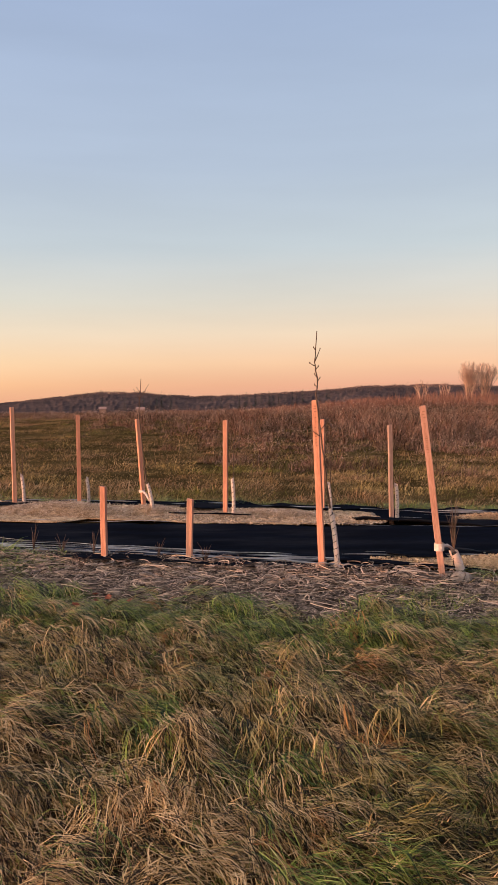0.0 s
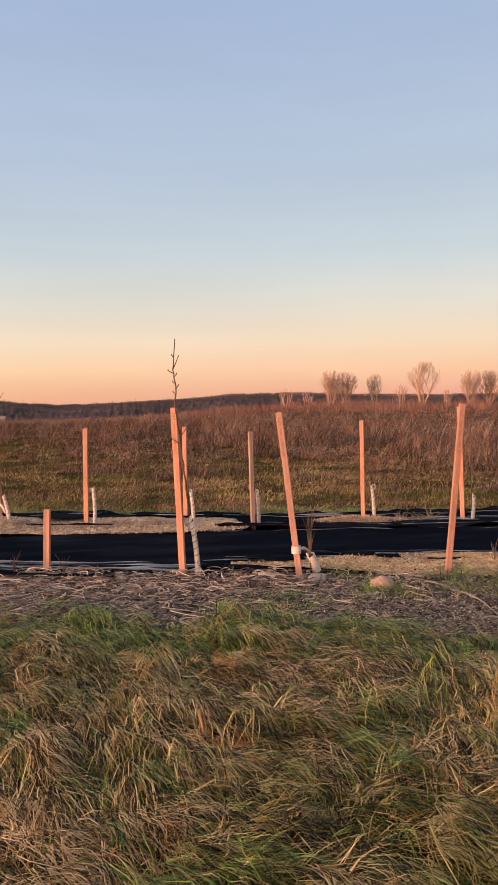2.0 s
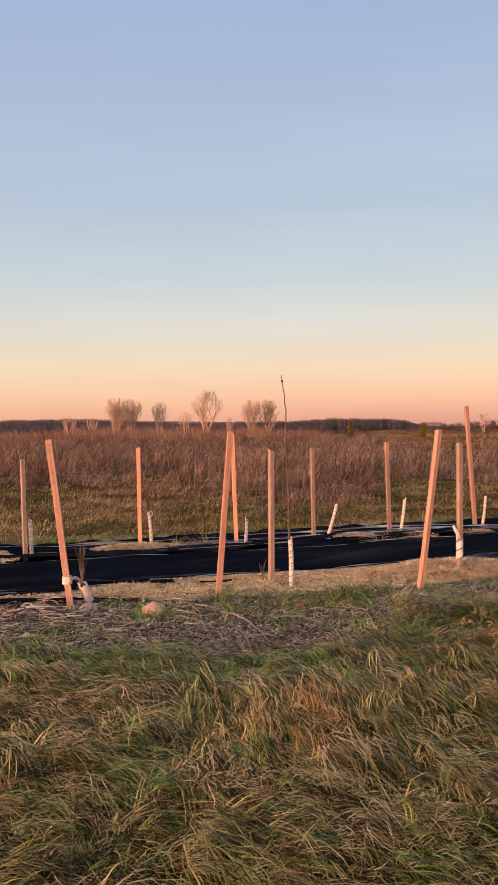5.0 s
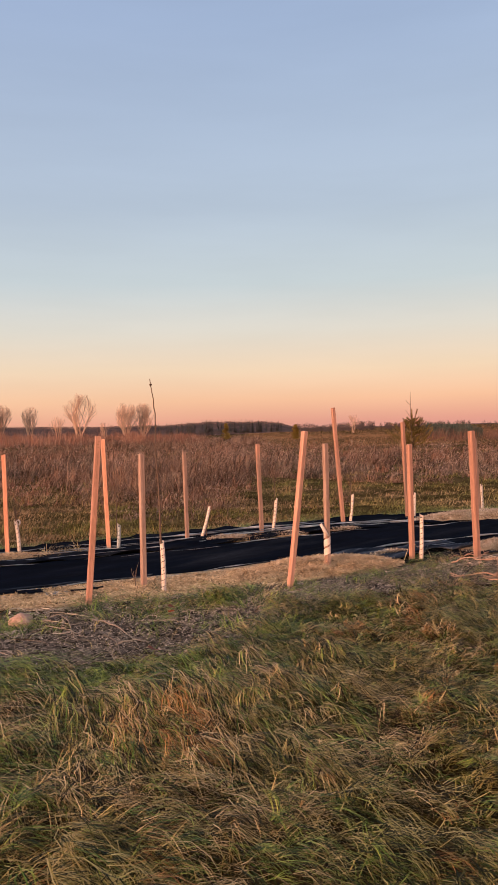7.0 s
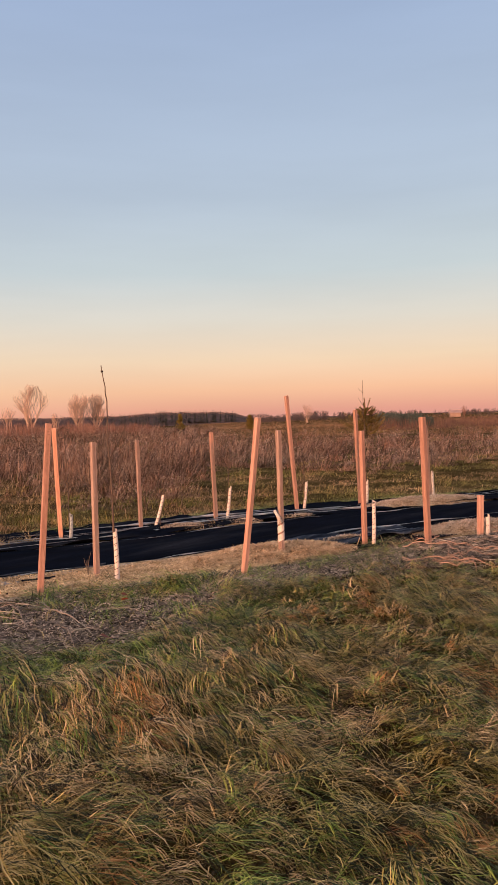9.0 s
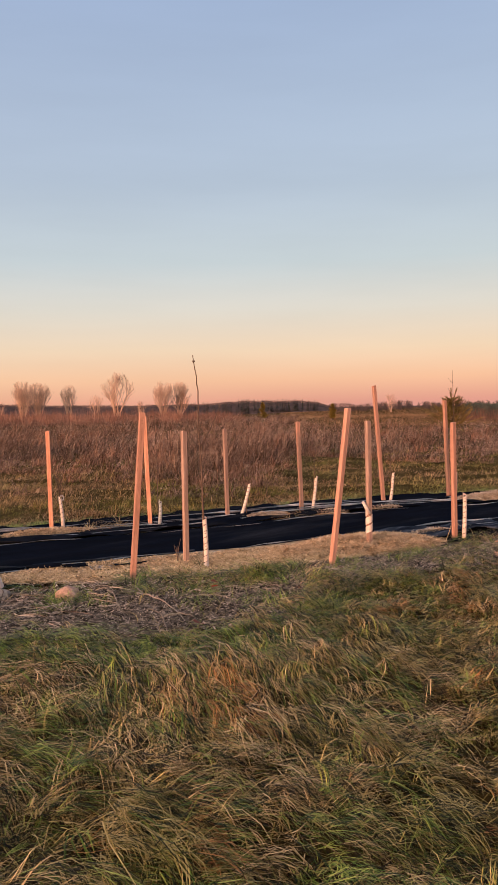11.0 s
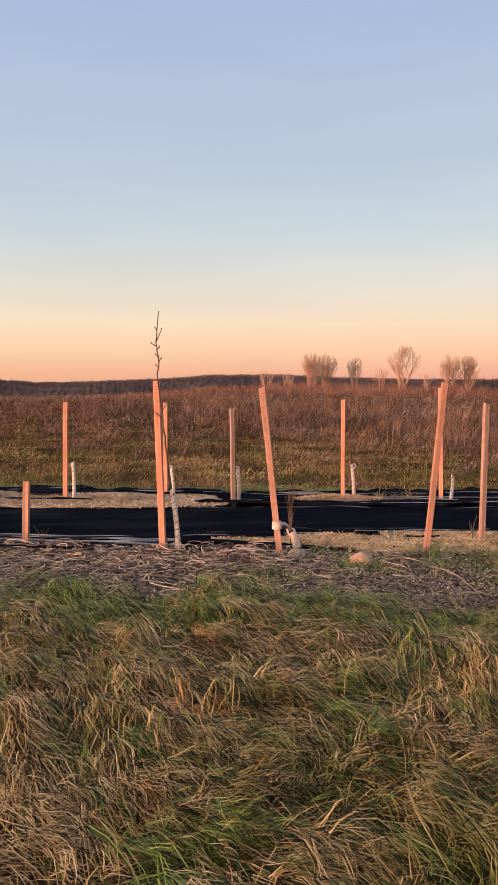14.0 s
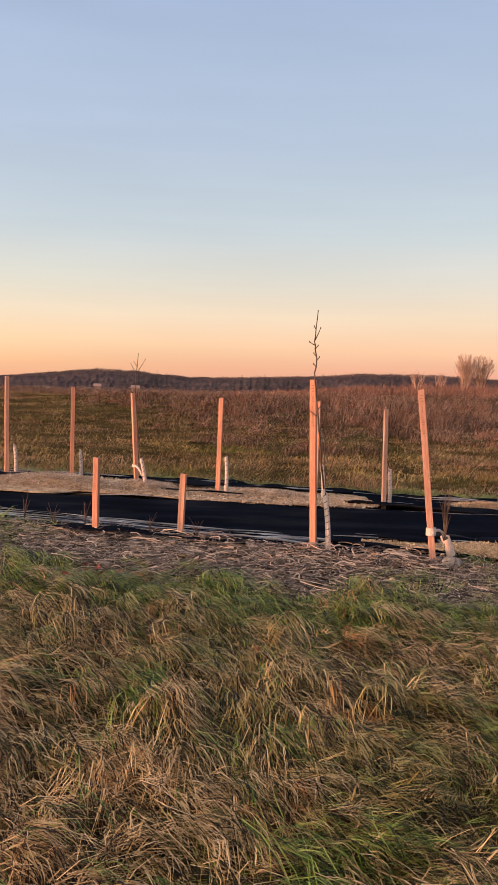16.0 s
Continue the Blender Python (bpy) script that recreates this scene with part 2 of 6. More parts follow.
# same black fabric, its bluish sheen put into the colour as streaks
SHEEN_CLOTH = material("fabric_painted_sheen", [(0.36, (0.007, 0.010, 0.018)), (0.54, (0.022, 0.028, 0.042)), (0.70, (0.085, 0.10, 0.13))], 3.0, 0.5, 0.35, 20, 0.3, 200, stretch=(0.5, 3.5, 1), cloth=True)
# pale greys paint the sky's reflection onto folds of black fabric
FOLD_SHEEN = material("fabric_fold_sheen", [(0.32, (0.03, 0.034, 0.045)), (0.55, (0.20, 0.22, 0.26)), (0.7, (0.36, 0.38, 0.42))], 3, 0.35, 0.3, 30, 0.2, 200, spec=0.5)
WOOD = material("stake_wood", [(0.25, (0.35, 0.15, 0.095)), (0.5, (0.46, 0.205, 0.135)), (0.8, (0.57, 0.30, 0.205))], 7, 0.75, 0.22, 55, 0.35, 45,
                stretch=(6, 6, 0.35), per_object=0.35, bump_dist=0.003)
# pinkish wood, darkened also for the weaker light on right-hand stakes
PINK_WOOD = material("dimmed_stake_wood", [(0.25, (0.25, 0.125, 0.092)), (0.5, (0.34, 0.175, 0.13)), (0.8, (0.44, 0.25, 0.195))], 7, 0.78, 0.24, 55, 0.35, 45,
                     stretch=(6, 6, 0.35), per_object=0.35, bump_dist=0.003)
GREY_STONE = material("grey_stone", [(0.2, (0.14, 0.125, 0.11)), (0.5, (0.22, 0.195, 0.175)), (0.8, (0.30, 0.27, 0.24))], 12, 0.9, 0.3, 60, 0.5, 40)
# weathered wood, darkened also for stakes turned away from the sun
OLD_WOOD = material("weathered_shaded_wood", [(0.25, (0.16, 0.10, 0.085)), (0.5, (0.25, 0.155, 0.125)), (0.8, (0.36, 0.245, 0.205))], 7, 0.8, 0.25, 55, 0.35, 45,
                    stretch=(6, 6, 0.35), per_object=0.3, bump_dist=0.003)
INK = material("marker_ink", [(0.3, (0.23, 0.12, 0.088)), (0.7, (0.30, 0.155, 0.11))], 30, 0.8, 0.2, 60, 0)
GUARD = material("white_plastic", [(0.3, (0.53, 0.425, 0.39)), (0.7, (0.67, 0.55, 0.51))], 12, 0.45, 0.08, 40, 0.1, 60, spec=0.5, through_light=0.15)
LITTER = material("straw_litter", [(0.12, (0.055, 0.044, 0.037)), (0.5, (0.225, 0.172, 0.135)), (0.86, (0.47, 0.37, 0.295))], 5, 0.85, 0.65, 16, 0.2, 90, island=1.2, spec=0.05)
STICK = material("dead_stick", [(0.3, (0.11, 0.09, 0.078)), (0.7, (0.21, 0.18, 0.155))], 14, 0.8, 0.3, 60, 0.3, 90, per_object=0.3, spec=0.1)
VINE = material("dead_vine", [(0.3, (0.17, 0.10, 0.075)), (0.7, (0.36, 0.225, 0.17))], 14, 0.8, 0.3, 60, 0.3, 90, per_object=0.3, spec=0.1)
LEAF = material("dead_leaf", [(0.3, (0.12, 0.028, 0.015)), (0.7, (0.24, 0.065, 0.03))], 20, 0.7, 0.3, 60, 0.3, 90)
# near-black that stands in for the shade inside guards and holes
HOLE = material("guard_hole", [(0.3, (0.03, 0.03, 0.03)), (0.7, (0.05, 0.05, 0.05))], 10, 0.9, 0.1, 40, 0)
BARK = material("sapling_bark", [(0.3, (0.05, 0.03, 0.024)), (0.7, (0.11, 0.068, 0.05))], 18, 0.7, 0.3, 90, 0.3, 120)
STONE = material("fieldstone", [(0.2, (0.21, 0.125, 0.095)), (0.5, (0.36, 0.23, 0.18)), (0.8, (0.50, 0.36, 0.30))], 9, 0.9, 0.3, 60, 0.5, 40)
TREE_BARK = material("bare_branches", [(0.3, (0.24, 0.155, 0.125)), (0.7, (0.38, 0.26, 0.21))], 0.6, 0.9, 0.2, 6, 0)
HEDGE = material("hedge_twigs", [(0.1, (0.063, 0.034, 0.027)), (0.5, (0.105, 0.055, 0.042)), (0.9, (0.161, 0.091, 0.070))], 0.08, 0.9, 0.3, 2, 0, island=0.6)
BRUSH = material("brush_twigs", [(0.1, (0.09, 0.044, 0.034)), (0.5, (0.17, 0.084, 0.063)), (0.9, (0.27, 0.15, 0.115))], 0.08, 0.9, 0.3, 2, 0, island=0.6)
WOODS = material("far_wood_twigs", [(0.25, (0.068, 0.054, 0.056)), (0.5, (0.102, 0.076, 0.075)), (0.75, (0.148, 0.104, 0.096))], 0.03, 0.95, 0.3, 0.35, 0, through_light=0.3, spec=0.0)
CONIFER = material("conifer_needles", [(0.1, (0.03, 0.04, 0.036)), (0.5, (0.055, 0.065, 0.055)), (0.9, (0.09, 0.095, 0.075))], 0.1, 0.9, 0.3, 2, 0, island=0.5)
PINE = material("pine_needles", [(0.2, (0.07, 0.056, 0.016)), (0.5, (0.15, 0.108, 0.030)), (0.8, (0.26, 0.17, 0.05))], 0.8, 0.8, 0.3, 8, 0, island=0.5)
LARCH = material("yellow_leaves", [(0.2, (0.14, 0.10, 0.02)), (0.5, (0.22, 0.16, 0.03)), (0.8, (0.30, 0.22, 0.05))], 0.8, 0.8, 0.3, 8, 0, island=0.5)
SIDING = material("barn_siding", [(0.3, (0.20, 0.13, 0.11)), (0.7, (0.27, 0.18, 0.15))], 0.5, 0.8, 0.1, 4, 0)
ROOFING = material("barn_roof", [(0.3, (0.24, 0.15, 0.13)), (0.7, (0.32, 0.21, 0.18))], 0.5, 0.7, 0.1, 4, 0)

# ---------------------------------------------------------------- mesh helpers


def raw_mesh(name, verts, tris, mat, smooth=False):
    """One mesh from arrays of vertices and triangles."""
    verts, tris = np.asarray(verts, dtype=np.float32), np.asarray(tris, dtype=np.int32)
    me = bpy.data.meshes.new(name)
    me.vertices.add(len(verts))
    me.vertices.foreach_set("co", verts.ravel())
    k = tris.shape[1]
    me.loops.add(tris.size)
    me.loops.foreach_set("vertex_index", tris.ravel())
    me.polygons.add(len(tris))
    me.polygons.foreach_set("loop_start", np.arange(0, tris.size, k, dtype=np.int32))
    me.polygons.foreach_set("use_smooth", np.full(len(tris), smooth))
    me.update(calc_edges=True)
    me.validate()
    me.materials.append(mat)
    return me


def part(name, bm, mat, parent, label=""):
    """Links a bmesh as one mesh object under a thing or a part."""
    me = bpy.data.meshes.new(name)
    bm.to_mesh(me)
    bm.free()
    me.materials.append(mat)
    ob = new(name, me)
    ob.parent = parent
    if label:
        tagged(ob, label)
    return ob


def empty(name, m):
    ob = new(name)
    ob.matrix_world = m
    return ob


def tube(bm, points, radii, sides=6, cap=True):
    """A tapered tube along points."""
    rings = []
    for i, p in enumerate(points):
        d = (points[min(i + 1, len(points) - 1)] - points[max(i - 1, 0)]).normalized()
        a = d.orthogonal().normalized() if i == 0 else (a - d * a.dot(d)).normalized()
        b = d.cross(a)
        rings.append([bm.verts.new(p + (a * math.cos(k * math.tau / sides) + b * math.sin(k * math.tau / sides)) * radii[i]) for k in range(sides)])
    for r, s in zip(rings, rings[1:]):
        for k in range(sides):
            f = bm.faces.new((r[k], r[(k + 1) % sides], s[(k + 1) % sides], s[k]))
            f.smooth = True
    if cap:
        bm.faces.new(rings[0][::-1])
        bm.faces.new(rings[-1])


def aim(base, top, spin=0.0):
    """A pose at base whose z axis points to top."""
    d = (Vector(top) - Vector(base)).normalized()
    q = Vector((0, 0, 1)).rotation_difference(d).to_matrix().to_4x4()
    return Matrix.Translation(base) @ q @ Matrix.Rotation(radians(spin), 4, "Z")


rng = np.random.default_rng(7)


def value_noise(x, y, seed, scale):
    """Smooth noise in 0..1 on arrays."""
    x, y = np.asarray(x) / scale, np.asarray(y) / scale
    xi, yi = np.floor(x).astype(np.int64), np.floor(y).astype(np.int64)
    fx, fy = x - xi, y - yi
    fx, fy = fx * fx * (3 - 2 * fx), fy * fy * (3 - 2 * fy)

    def h(i, j):
        n = (i * 374761393 + j * 668265263 + seed * 1442695041) & 0x7FFFFFFF
        n = ((n ^ (n >> 13)) * 1274126177) & 0x7FFFFFFF
        return ((n ^ (n >> 16)) & 0xFFFF) / 65535.0

    return (h(xi, yi) * (1 - fx) + h(xi + 1, yi) * fx) * (1 - fy) + (h(xi, yi + 1) * (1 - fx) + h(xi + 1, yi + 1) * fx) * fy


# ---------------------------------------------------------------- ground

ROW_SLOPE = 0.26     # the planted rows run along y + 0.26 x = const: 5.8 in front, 9.2 behind
# the rise below v = -4 is an unseen bank, added to block low sun
PROFILE_V = [-60, -14, -10, -4, 0, 2, 3.9, 5.0, 5.8, 6.4, 7.9, 9.2, 10.5, 20, 60, 160, 400]
PROFILE_Z = [0.5, 0.62, 0.50, 0.12, -0.04, 0, 0.14, 0.205, 0.232, 0.21, 0.245, 0.225, 0.19, 0.20, 0.30, 0.30, 0.30]


def level(x, y):
    """Height of the ground."""
    x, y = np.asarray(x, dtype=float), np.asarray(y, dtype=float)
    v = y + ROW_SLOPE * x
    z = np.interp(v, PROFILE_V, PROFILE_Z)
    w = np.clip((x - 3.5) / 4, 0, 1)
    z = z + 0.09 * w * w * (3 - 2 * w) * np.clip((v - 4) / 1.5, 0, 1) * np.clip((12 - v) / 4, 0, 1)
    rough = np.clip((v - 10.4) / 2, 0, 1) * np.clip((70 - v) / 25, 0, 1)
    z = z + rough * (0.05 * (value_noise(x, y, 81, 1.7) - 0.5) + 0.04 * (value_noise(x, y, 82, 0.7) - 0.5))
    z = z + 0.40 * np.exp(-((x + 1) / 12) ** 2 - ((y - 44) / 17) ** 2)
    r, az = np.hypot(x, y), np.degrees(np.arctan2(x, y))
    far = np.clip((r - 30) / 120, 0, 1)
    side = np.clip(az / 15, 0, 1) * np.clip((80 - az) / 20, 0, 1)
    z = z + 1.3 * far * far * (3 - 2 * far) * side
    dip = np.clip((r - 75) / 150, 0, 1)
    z = z - 5.0 * dip * dip * (3 - 2 * dip) * (1 - np.clip((az + 4) / 14, 0, 1)) * np.clip((az + 100) / 30, 0, 1)
    z = z + 7.0 * np.exp(-((x - 420) ** 2 + (y - 300) ** 2) / 190.0 ** 2)
    return z


def zat(x, y):
    return float(level(x, y))


def graded(lo, hi, step, far):
    near = np.arange(lo, hi + step / 2, step)
    out, d, s = [], hi, step
    while d < far:
        s *= 1.16
        d += s
        out.append(d - hi)
    return np.concatenate([lo - np.array(out[::-1]), near, hi + np.array(out)])


def grid_tris(nx, ny):
    i = np.arange(nx * ny).reshape(ny, nx)
    a, b, c, d = i[:-1, :-1].ravel(), i[:-1, 1:].ravel(), i[1:, 1:].ravel(), i[1:, :-1].ravel()
    return np.stack([a, b, c, d], 1)


def make_ground():
    gx, gy = graded(-8, 18, 0.2, 2600), graded(-3, 27, 0.2, 2600)
    X, Y = np.meshgrid(gx, gy)
    near = np.clip((40 - np.hypot(X, Y)) / 30, 0, 1)
    Z = level(X, Y) + near * (value_noise(X, Y, 3, 0.5) - 0.5) * 0.03 - 0.02
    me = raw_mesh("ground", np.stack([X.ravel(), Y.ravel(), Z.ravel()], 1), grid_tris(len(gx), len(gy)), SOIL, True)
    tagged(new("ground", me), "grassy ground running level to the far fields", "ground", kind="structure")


make_ground()


def sheet(name, x0, x1, near_v, far_v, lift, mat, label, category, kind="", nx=160, ny=28, ripple=0.02, seed=1, fray=0.0):
    """A sheet lying on the ground between two lines of v, given at places along x."""
    xs = np.linspace(x0, x1, nx)
    a = np.interp(xs, *near_v) + fray * (value_noise(xs, xs * 0, seed + 5, 0.35) - 0.5)
    b = np.interp(xs, *far_v) + fray * (value_noise(xs, xs * 0, seed + 6, 0.35) - 0.5)
    t = np.linspace(0, 1, ny)[:, None]
    V = a * (1 - t) + b * t
    X = np.broadcast_to(xs, V.shape)
    Y = V - ROW_SLOPE * X
    edge = np.minimum(t, 1 - t) * 2
    crease = np.clip(1 - np.abs(2 * value_noise(X * 0.35, V * 6.0, seed + 8, 0.8) - 1) * 3.5, 0, 1) * value_noise(X, V, seed + 9, 0.7)
    Z = level(X, Y) + lift + ripple * (value_noise(X, V * 3.0, seed, 0.9) - 0.3) + ripple * 0.5 * crease + ripple * 1.2 * (1 - edge) ** 2 * (value_noise(X, V * 5, seed + 1, 0.25) - 0.2)
    top = np.stack([X.ravel(), Y.ravel(), Z.ravel()], 1)
    me = raw_mesh(name, top, grid_tris(nx, ny), mat, True)
    ob = new(name, me)
    sol = ob.modifiers.new("thickness", "SOLIDIFY")
    sol.thickness, sol.offset = 0.008, -1
    return tagged(ob, label, category, kind=kind)


# litter under the front row, between the grass and the fabric
sheet("mulch_strip", -6, 12, ([-6, -1.4, 0, 0.5, 1.0, 1.5, 2.1, 2.6, 3.0, 3.4, 3.7, 4.3, 5.5, 12], [4.65, 4.75, 4.75, 4.7, 4.8, 4.7, 4.5, 4.5, 4.6, 4.9, 5.15, 5.4, 5.1, 5.0]),
      ([-6, 1.3, 2.5, 3.4, 12], [5.9, 5.95, 5.85, 6.2, 6.2]), 0.004, MULCH, "grey-brown litter of dead stems along the row", "mulch", "structure", fray=0.35, ripple=0.022)
sheet("weed_fabric", -7, 13, ([-7, -1.8, -0.4, 1.1, 1.8, 12], [5.8, 5.85, 5.9, 5.95, 6.2, 6.2]),
      ([-7, -2.2, -0.5, 1.0, 2.6, 4.5, 6.3, 13], [7.35, 7.45, 7.68, 7.84, 8.13, 8.43, 8.5, 8.5]), 0.008, FABRIC,
      "black woven weed fabric stretched between the rows", "ground fabric", ripple=0.022, seed=11)
sheet("weed_fabric", 1.4, 13.5, ([1.4, 2.6, 4.5, 6.3, 13], [8.2, 8.2, 8.5, 8.56, 8.6]), ([1.4, 2.7, 3.7, 5.2, 8.3, 13], [9.3, 9.5, 9.6, 9.95, 10.2, 10.3]), 0.012, FABRIC,
      "crumpled black weed fabric round the back row", "ground fabric", ripple=0.055, seed=21, nx=320, ny=40)
sheet("weed_fabric", -7, 1.6, ([-7, 1.6], [8.75, 9.1]), ([-7, -2.6, -0.3, 1.6], [9.0, 9.15, 9.5, 9.5]), 0.012, FABRIC,
      "edge of black weed fabric behind wood chips", "ground fabric", ripple=0.04, seed=31)
# sheet laid on the fabric to carry its painted sheen
sheet("fabric_flap", 5.1, 6.9, ([5.1, 5.8, 6.9], [6.50, 6.36, 6.6]), ([5.1, 5.6, 6.9], [6.74, 6.98, 6.95]), 0.028, SHEEN_CLOTH,
      "wrinkled weed fabric with grey-blue sheen painted in", "ground fabric", ripple=0.05, seed=71, nx=90, ny=24, fray=0.2)
sheet("chip_bed", -7, 1.7, ([-7, -2.2, -0.5, 1.0, 1.7], [7.5, 7.55, 7.75, 7.95, 8.3]), ([-7, -2.5, -0.6, 1.1, 1.7], [8.6, 8.9, 9.15, 9.1, 8.9]), 0.016, CHIP_BED,
      "pale wood chips spread under the back row", "wood chips", "structure", fray=0.2, seed=41)
sheet("chip_bed", 1.2, 5.4, ([1.2, 1.9, 2.5, 3.4, 4.3, 5.4], [6.32, 6.2, 5.95, 6.15, 6.1, 6.35]), ([1.2, 1.8, 2.7, 3.9, 4.6, 5.4], [6.30, 6.64, 6.86, 6.95, 7.05, 6.9]), 0.016, CHIP_BED,
      "pale wood chips spread under the front row", "wood chips", "structure", fray=0.15, seed=51)

sheet("weed_fabric", -1.25, 0.25, ([-1.25, -0.5, 0.25], [5.66, 5.63, 5.70]), ([-1.25, -0.5, 0.25], [5.72, 5.78, 5.76]), 0.055, FABRIC,
      "torn black fabric edge showing through dead stems", "ground fabric", ripple=0.02, seed=81, nx=60, ny=6, fray=0.08)

# fabric lying bare between the chips: x0, x1, v0, v1, lift
for x0, x1, v0, v1, lift in ((-0.47, 0.05, 8.58, 9.06, 0.055), (-3.0, -2.14, 8.28, 8.56, 0.06), (-0.58, 0.32, 8.17, 8.23, 0.05), (2.18, 2.46, 6.70, 6.79, 0.045), (2.44, 2.62, 6.58, 6.67, 0.034),
                             (2.82, 3.08, 6.54, 6.61, 0.032), (1.36, 1.82, 6.46, 6.60, 0.045), (0.88, 1.70, 5.97, 6.12, 0.055)):
    sheet("weed_fabric", x0, x1, ([x0, (x0 + x1) / 2, x1], [v0 + 0.3 * (v1 - v0), v0, v0 + 0.25 * (v1 - v0)]), ([x0, (x0 + x1) / 2, x1], [v1 - 0.25 * (v1 - v0), v1, v1 - 0.3 * (v1 - v0)]), lift, FABRIC,
          "black weed fabric lying bare between wood chips", "ground fabric", ripple=0.02, seed=int(90 + 7 * x0), nx=40, ny=8, fray=0.06)
# two more painted strips of sheen along the near edge
sheet("fabric_flap", -4, 1.25, ([-4, -1.8, 0, 1.25], [6.10, 6.14, 6.16, 6.2]), ([-4, -2.6, -1.0, 0.2, 1.25], [6.38, 6.44, 6.36, 6.42, 6.34]), 0.014, SHEEN_CLOTH,
      "wrinkled edge of the weed fabric with grey-blue sheen painted in", "ground fabric", ripple=0.02, seed=103, nx=200, ny=16, fray=0.12)
sheet("fabric_flap", 1.9, 3.7, ([1.9, 2.6, 3.7], [6.86, 6.93, 6.98]), ([1.9, 2.6, 3.7], [6.88, 6.98, 7.01]), 0.03, SHEEN_CLOTH,
      "pale sheen painted along the edge of the weed fabric", "ground fabric", ripple=0.03, seed=97, nx=80, ny=6, fray=0.05)


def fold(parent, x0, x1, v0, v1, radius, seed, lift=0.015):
    """A rolled edge of the fabric running along the row, coloured pale to imitate sky sheen."""
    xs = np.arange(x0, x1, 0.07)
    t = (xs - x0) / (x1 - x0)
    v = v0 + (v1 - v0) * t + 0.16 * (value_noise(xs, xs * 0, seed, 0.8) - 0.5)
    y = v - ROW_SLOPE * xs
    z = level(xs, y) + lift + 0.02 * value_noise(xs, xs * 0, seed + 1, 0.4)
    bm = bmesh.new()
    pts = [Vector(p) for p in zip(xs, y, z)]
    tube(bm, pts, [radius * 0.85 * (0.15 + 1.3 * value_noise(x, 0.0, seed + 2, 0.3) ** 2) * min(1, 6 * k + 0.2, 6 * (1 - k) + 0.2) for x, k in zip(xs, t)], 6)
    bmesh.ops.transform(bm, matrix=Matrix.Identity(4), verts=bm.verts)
    return part("fold", bm, FOLD_SHEEN, parent, "crinkled fold of the fabric edge with grey sheen painted in")


back = bpy.data.objects["weed_fabric.001"]
behind = bpy.data.objects["weed_fabric.002"]
lane = bpy.data.objects["weed_fabric"]
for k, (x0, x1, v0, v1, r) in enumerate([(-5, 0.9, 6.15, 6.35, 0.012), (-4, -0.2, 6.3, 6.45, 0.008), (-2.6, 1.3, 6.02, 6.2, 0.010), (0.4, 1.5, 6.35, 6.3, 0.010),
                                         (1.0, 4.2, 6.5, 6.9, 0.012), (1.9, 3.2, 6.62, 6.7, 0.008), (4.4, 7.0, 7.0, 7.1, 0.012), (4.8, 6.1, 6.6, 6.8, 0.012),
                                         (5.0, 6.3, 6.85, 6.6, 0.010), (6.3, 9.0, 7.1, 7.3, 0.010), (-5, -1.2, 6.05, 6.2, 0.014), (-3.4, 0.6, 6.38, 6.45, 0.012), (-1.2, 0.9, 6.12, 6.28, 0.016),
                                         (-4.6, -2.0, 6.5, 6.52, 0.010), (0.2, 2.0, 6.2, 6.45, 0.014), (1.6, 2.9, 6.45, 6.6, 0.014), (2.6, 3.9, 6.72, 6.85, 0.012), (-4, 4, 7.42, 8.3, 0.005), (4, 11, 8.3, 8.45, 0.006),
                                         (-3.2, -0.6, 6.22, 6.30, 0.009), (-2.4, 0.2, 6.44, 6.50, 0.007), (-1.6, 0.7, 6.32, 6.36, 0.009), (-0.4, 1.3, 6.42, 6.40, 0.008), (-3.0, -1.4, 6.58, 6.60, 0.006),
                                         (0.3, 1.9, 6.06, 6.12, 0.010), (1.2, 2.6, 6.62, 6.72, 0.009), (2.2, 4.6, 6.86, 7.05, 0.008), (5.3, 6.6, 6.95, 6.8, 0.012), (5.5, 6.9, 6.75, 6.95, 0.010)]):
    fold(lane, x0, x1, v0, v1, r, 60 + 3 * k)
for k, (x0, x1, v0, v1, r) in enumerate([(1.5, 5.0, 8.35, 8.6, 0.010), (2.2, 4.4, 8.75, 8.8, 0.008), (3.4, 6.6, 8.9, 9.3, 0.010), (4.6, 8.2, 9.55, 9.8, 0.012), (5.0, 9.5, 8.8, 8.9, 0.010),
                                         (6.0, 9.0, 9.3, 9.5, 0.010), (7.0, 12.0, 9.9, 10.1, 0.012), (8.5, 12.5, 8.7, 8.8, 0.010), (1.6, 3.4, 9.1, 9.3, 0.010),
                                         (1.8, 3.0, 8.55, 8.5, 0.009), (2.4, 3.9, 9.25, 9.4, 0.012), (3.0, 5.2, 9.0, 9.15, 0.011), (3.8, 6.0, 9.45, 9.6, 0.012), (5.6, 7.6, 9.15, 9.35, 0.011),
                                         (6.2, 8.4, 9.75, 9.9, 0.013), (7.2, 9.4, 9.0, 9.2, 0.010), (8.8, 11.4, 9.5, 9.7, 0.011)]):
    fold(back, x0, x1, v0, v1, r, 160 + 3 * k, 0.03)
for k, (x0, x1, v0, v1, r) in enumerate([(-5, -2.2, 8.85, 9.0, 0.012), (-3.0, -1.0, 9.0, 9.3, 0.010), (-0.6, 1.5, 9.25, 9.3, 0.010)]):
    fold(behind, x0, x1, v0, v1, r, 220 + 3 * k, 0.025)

# ---------------------------------------------------------------- stakes, guards and saplings


